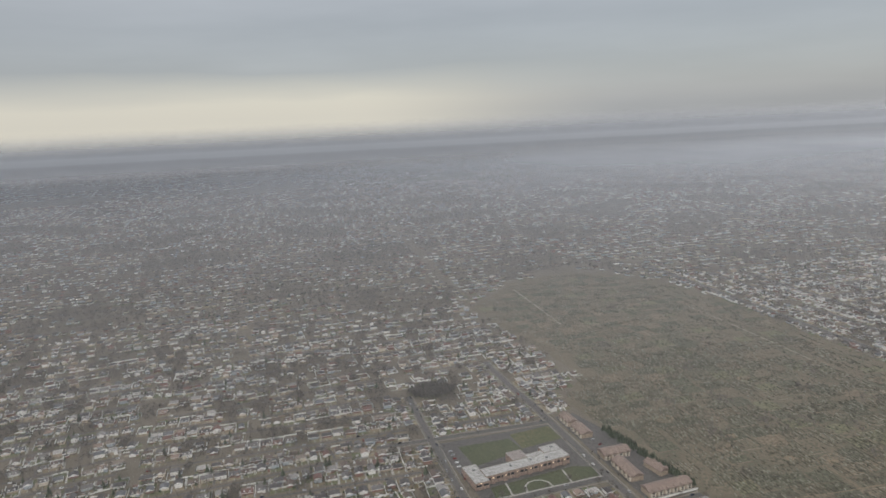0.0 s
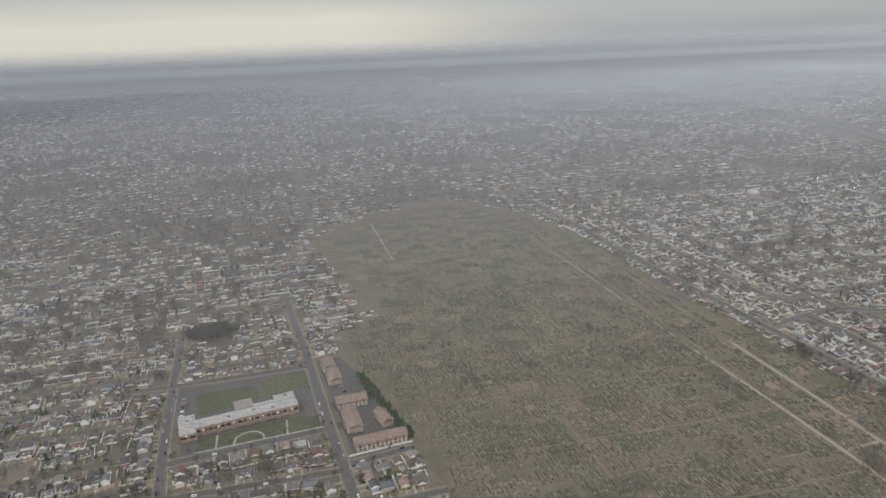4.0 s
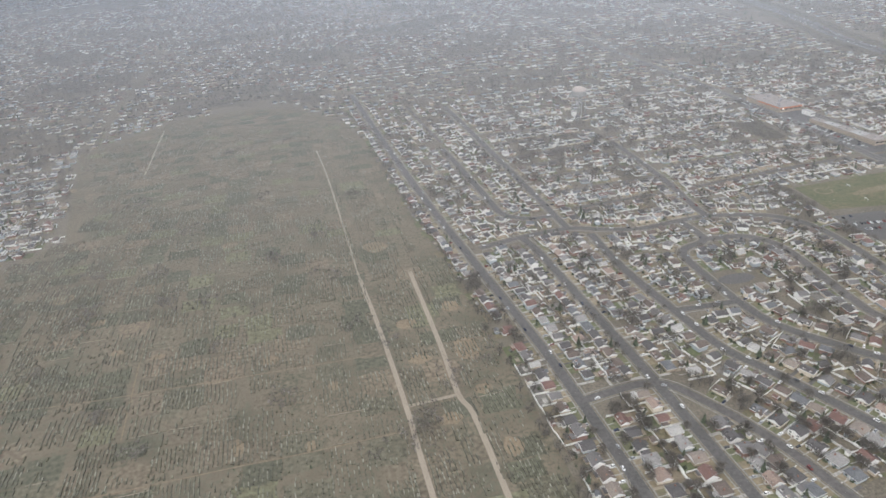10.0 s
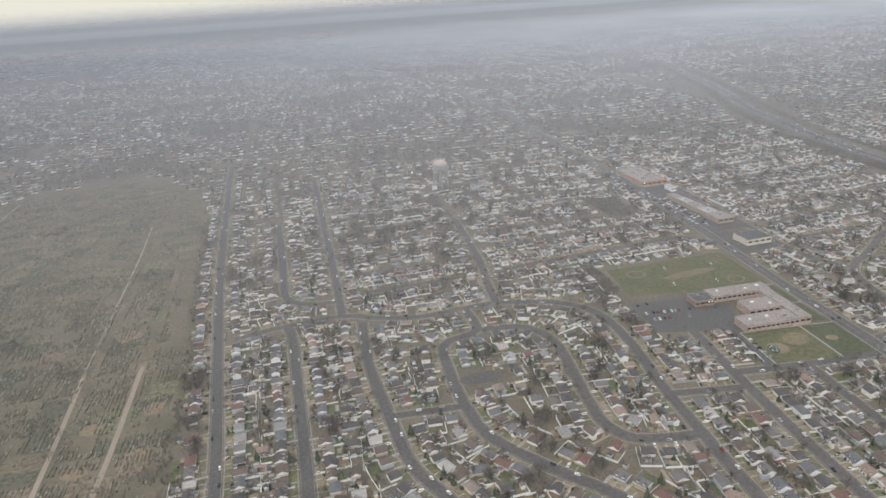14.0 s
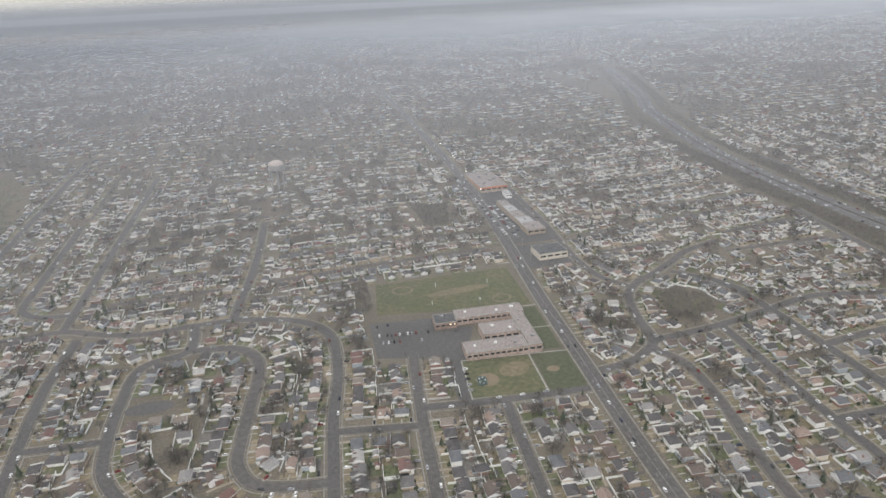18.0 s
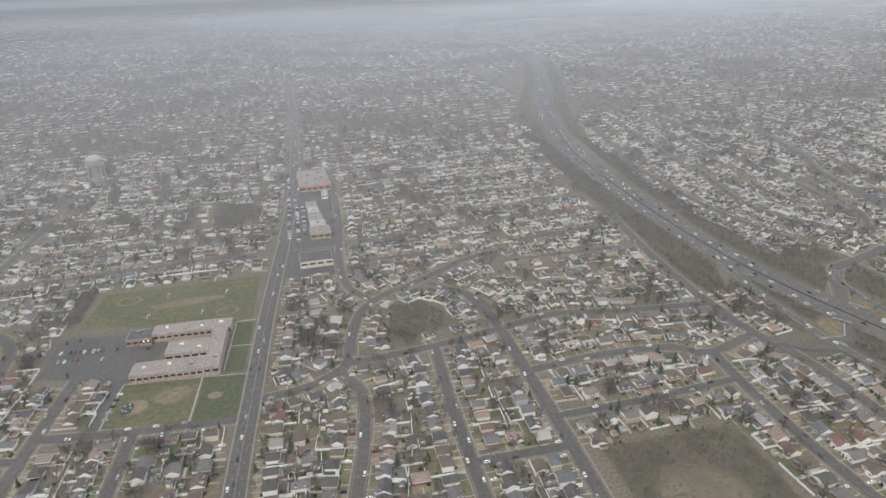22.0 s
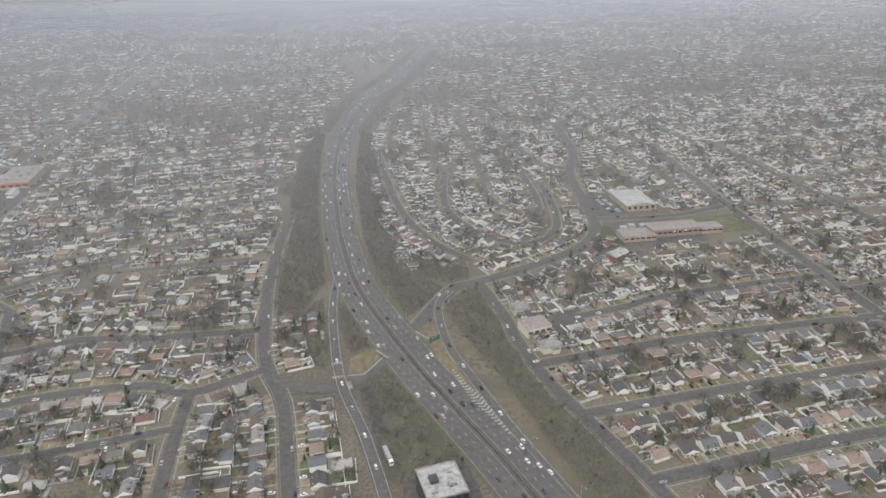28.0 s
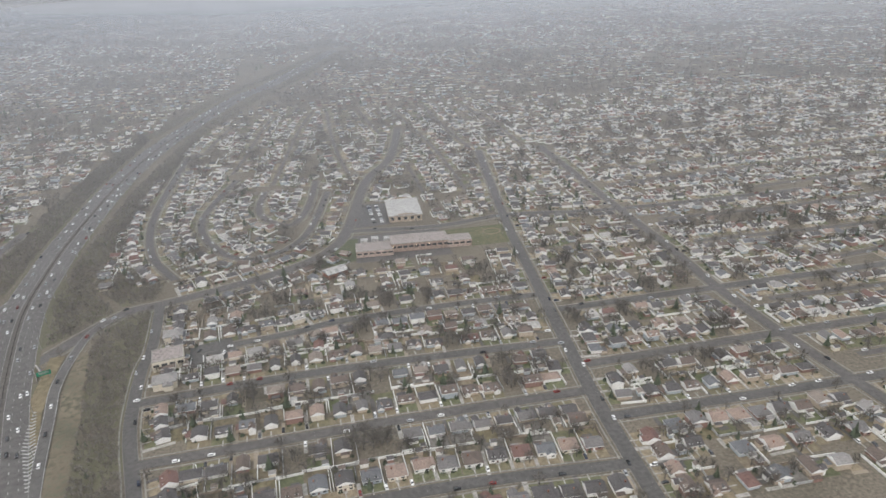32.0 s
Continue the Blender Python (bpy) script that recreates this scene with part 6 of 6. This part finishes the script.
def plain_car(s, x, y, z, h):
    """A car in one skin: body, glass and roof."""
    co, si, rings = math.cos(h), math.sin(h), ((1.18, 0.47, 0.0, 0.12), (1.18, 0.47, 0.0, 0.52), (0.8, 0.43, -0.17, 0.55), (0.6, 0.36, -0.2, 0.84))
    vs = [(x + (c + u * a) * co - v * b * si, y + (c + u * a) * si + v * b * co, z + q) for a, b, c, q in rings for u, v in ((-1, -1), (1, -1), (1, 1), (-1, 1))]
    fs = [(4 * i + j, 4 * i + (j + 1) % 4, 4 * i + 4 + (j + 1) % 4, 4 * i + 4 + j) for i in range(3) for j in range(4)] + [(12, 13, 14, 15)]
    s.add(vs, fs)
    s.m[-5:-1] = [1] * 4


spots = []
for x, y, h in front_cars:
    spots.append((x, y, 0.03, h + (math.pi if rng.random() < 0.5 else 0)))
for w, line in LINES.values():
    for x, y, h in along(line, 11.0, rng.uniform(0, 9)):
        if rng.random() < 0.42:
            off = rng.choice((-1, 1)) * (w / 2 - 0.9)
            spots.append((x - math.sin(h) * off, y + math.cos(h) * off, 0.27, h if off < 0 else h + math.pi))
for off in (-8.7, -6.5, -3.4, 3.4, 6.5, 8.7):
    for x, y, h in along(HIGHWAY, 13.0, rng.uniform(0, 9)):
        if rng.random() < 0.48:
            j = rng.uniform(-3, 3)
            spots.append((x - math.sin(h) * off + math.cos(h) * j, y + math.cos(h) * off + math.sin(h) * j, 0.5, h if off > 0 else h + math.pi))
for off in (-2.6, -0.9, 0.9, 2.6):
    for x, y, h in along(AVENUE, 13.0, rng.uniform(0, 9)):
        if rng.random() < 0.2:
            spots.append((x - math.sin(h) * off, y + math.cos(h) * off, 0.27, h if off > 0 else h + math.pi))
for line in (RAMP_WEST, RAMP_EAST):
    for x, y, h in along(line, 17.0, 4.0):
        spots.append((x, y, 0.45, h + math.pi))
for x0, y0, x1, y1, n in ((721, 322, 733, 323, 7), (721, 312, 747, 309, 13), (722, 304, 745, 301, 9), (762, 306, 766, 300, 3), (757, 268, 755, 250, 5), (1268, 408, 1268, 378, 11), (1273, 408, 1273, 378, 11), (831, 592, 831, 430, 34), (837, 500, 837, 428, 20), (841.5, 500, 841.5, 440, 14), (172, 388, 186, 330, 9), (1180, 252, 1190, 248, 5), (85, 384, 86, 345, 9), (1100, 144, 1116, 145, 6)):
    for k in range(n):
        if rng.random() < 0.7:
            t = k / max(1, n - 1)
            z = 0.44 if x0 == 1100 else 0.05
            spots.append((x0 + (x1 - x0) * t, y0 + (y1 - y0) * t, z, rng.choice((0, math.pi)) + (math.atan2(y1 - y0, x1 - x0) + QUARTER)))
spots.sort(key=lambda q: q[1])
names = ["white"] * 9 + ["silver"] * 4 + ["black", "black", "dark grey", "dark grey", "red", "dark blue"]
car_models, many = {}, Soup()
for i, (x, y, z, h) in enumerate(q for q in spots if q[1] > 128):
    if i < 230:
        key = (rng.choice(names), rng.choice((0, 0, 1, 2)))
        spot = pose(x, y, z, 0, 0, math.degrees(h))
        if key in car_models:
            copy_thing(car_models[key], spot)
        else:
            car_models[key] = car(*key)
            car_models[key].matrix_world = spot @ Matrix.Diagonal((0.86, 0.86, 0.86, 1))
    else:
        plain_car(many, x, y, z, h)
for line in minor:
    if line[0][1] < 1000:
        for x, y, h in along(line, 12.0, rng.uniform(0, 9)):
            if rng.random() < 0.4:
                off = rng.choice((-1.6, 1.6))
                plain_car(many, x - math.sin(h) * off, y + math.cos(h) * off, 0.05, h)
setting("distant_cars", many, [M_CARS, M_GLASS], "small cars parked and driving on the farther streets", "cars", "stuff")
top = thing("lorry", "pale grey articulated lorry on a slip road", "lorry", at=(1093.3, 178.1, 0.45), yaw=radians(-80))
s = Soup()
s.box((-0.3, 0, 1.4), (6.6, 1.4, 1.8))
part("trailer", s, M_TOWER, top, "long pale grey box trailer")
s = Soup()
s.box((3.9, 0, 1.1), (1.5, 1.4, 1.7))
part("cab", s, M_CAR["white"], top)
s = Soup()
s.box((4.67, 0, 1.5), (0.05, 1.2, 0.6))
part("windscreen", s, M_GLASS, top)
for x in (-2.9, -2.1, 2.4, 4.2):
    for y in (-0.65, 0.65):
        s = Soup()
        s.tube((x, y - 0.12, 0.28), (x, y + 0.12, 0.28), 0.28, 0.28, 10)
        part("wheel", s, M_TYRE, top)

# ---- garden pools ----
M_POOL = material("turquoise_pool_cover", [(0.12, 0.34, 0.34), (0.18, 0.42, 0.42)], 0.4, 0.3, 1.5, amount=0.15)
for x, y, r, covered in ((870, 262, 1.7, True), (836, 209, 1.6, False)):
    top = thing("garden_pool", "round garden pool with a turquoise cover" if covered else "round garden pool under a dark winter cover", "pool", "covered garden pools", at=(x, y, 0.02))
    s = Soup()
    s.tube((0, 0, 0), (0, 0, 0.55), r, r, 20, cap=False)
    part("pool_wall", s, M_PICKET, top)
    s = Soup()
    s.slab(ring(0, 0, r - 0.12, r - 0.12, n=20)[:-1], 0.5, 0, 0.4)
    part("cover", s, M_POOL if covered else M_SIGN_DARK, top, "taut pool cover")

# ---- lamps already lit in the rain, far out ----
M_GLARE = bpy.data.materials.new("lit_street_lamp")
M_GLARE.use_nodes = True
M_GLARE.node_tree.nodes["Principled BSDF"].inputs["Emission Color"].default_value = (1.0, 0.93, 0.8, 1)
M_GLARE.node_tree.nodes["Principled BSDF"].inputs["Emission Strength"].default_value = 4.0
rng = random.Random(91)
s = Soup()
far_lamps = [(x - math.sin(h) * 5.2, y + math.cos(h) * 5.2) for x, y, h in along(AVENUE, 60.0, 8.0) if 480 < y < 740] + [(rng.uniform(-500, 2300), rng.uniform(650, 1900)) for _ in range(46)]
for x, y in far_lamps:
    if inside(CEM, x, y):
        continue
    s.tube((x, y, 0), (x, y, 5.6), 0.12, 0.08, 5)
    s.box((x, y, 5.72), (0.6, 0.6, 0.24), 0, 1, True)
setting("far_street_lamps", s, [M_STEEL, M_GLARE], "tall steel street lamps already lit in the rain", "street lamp", "stuff")
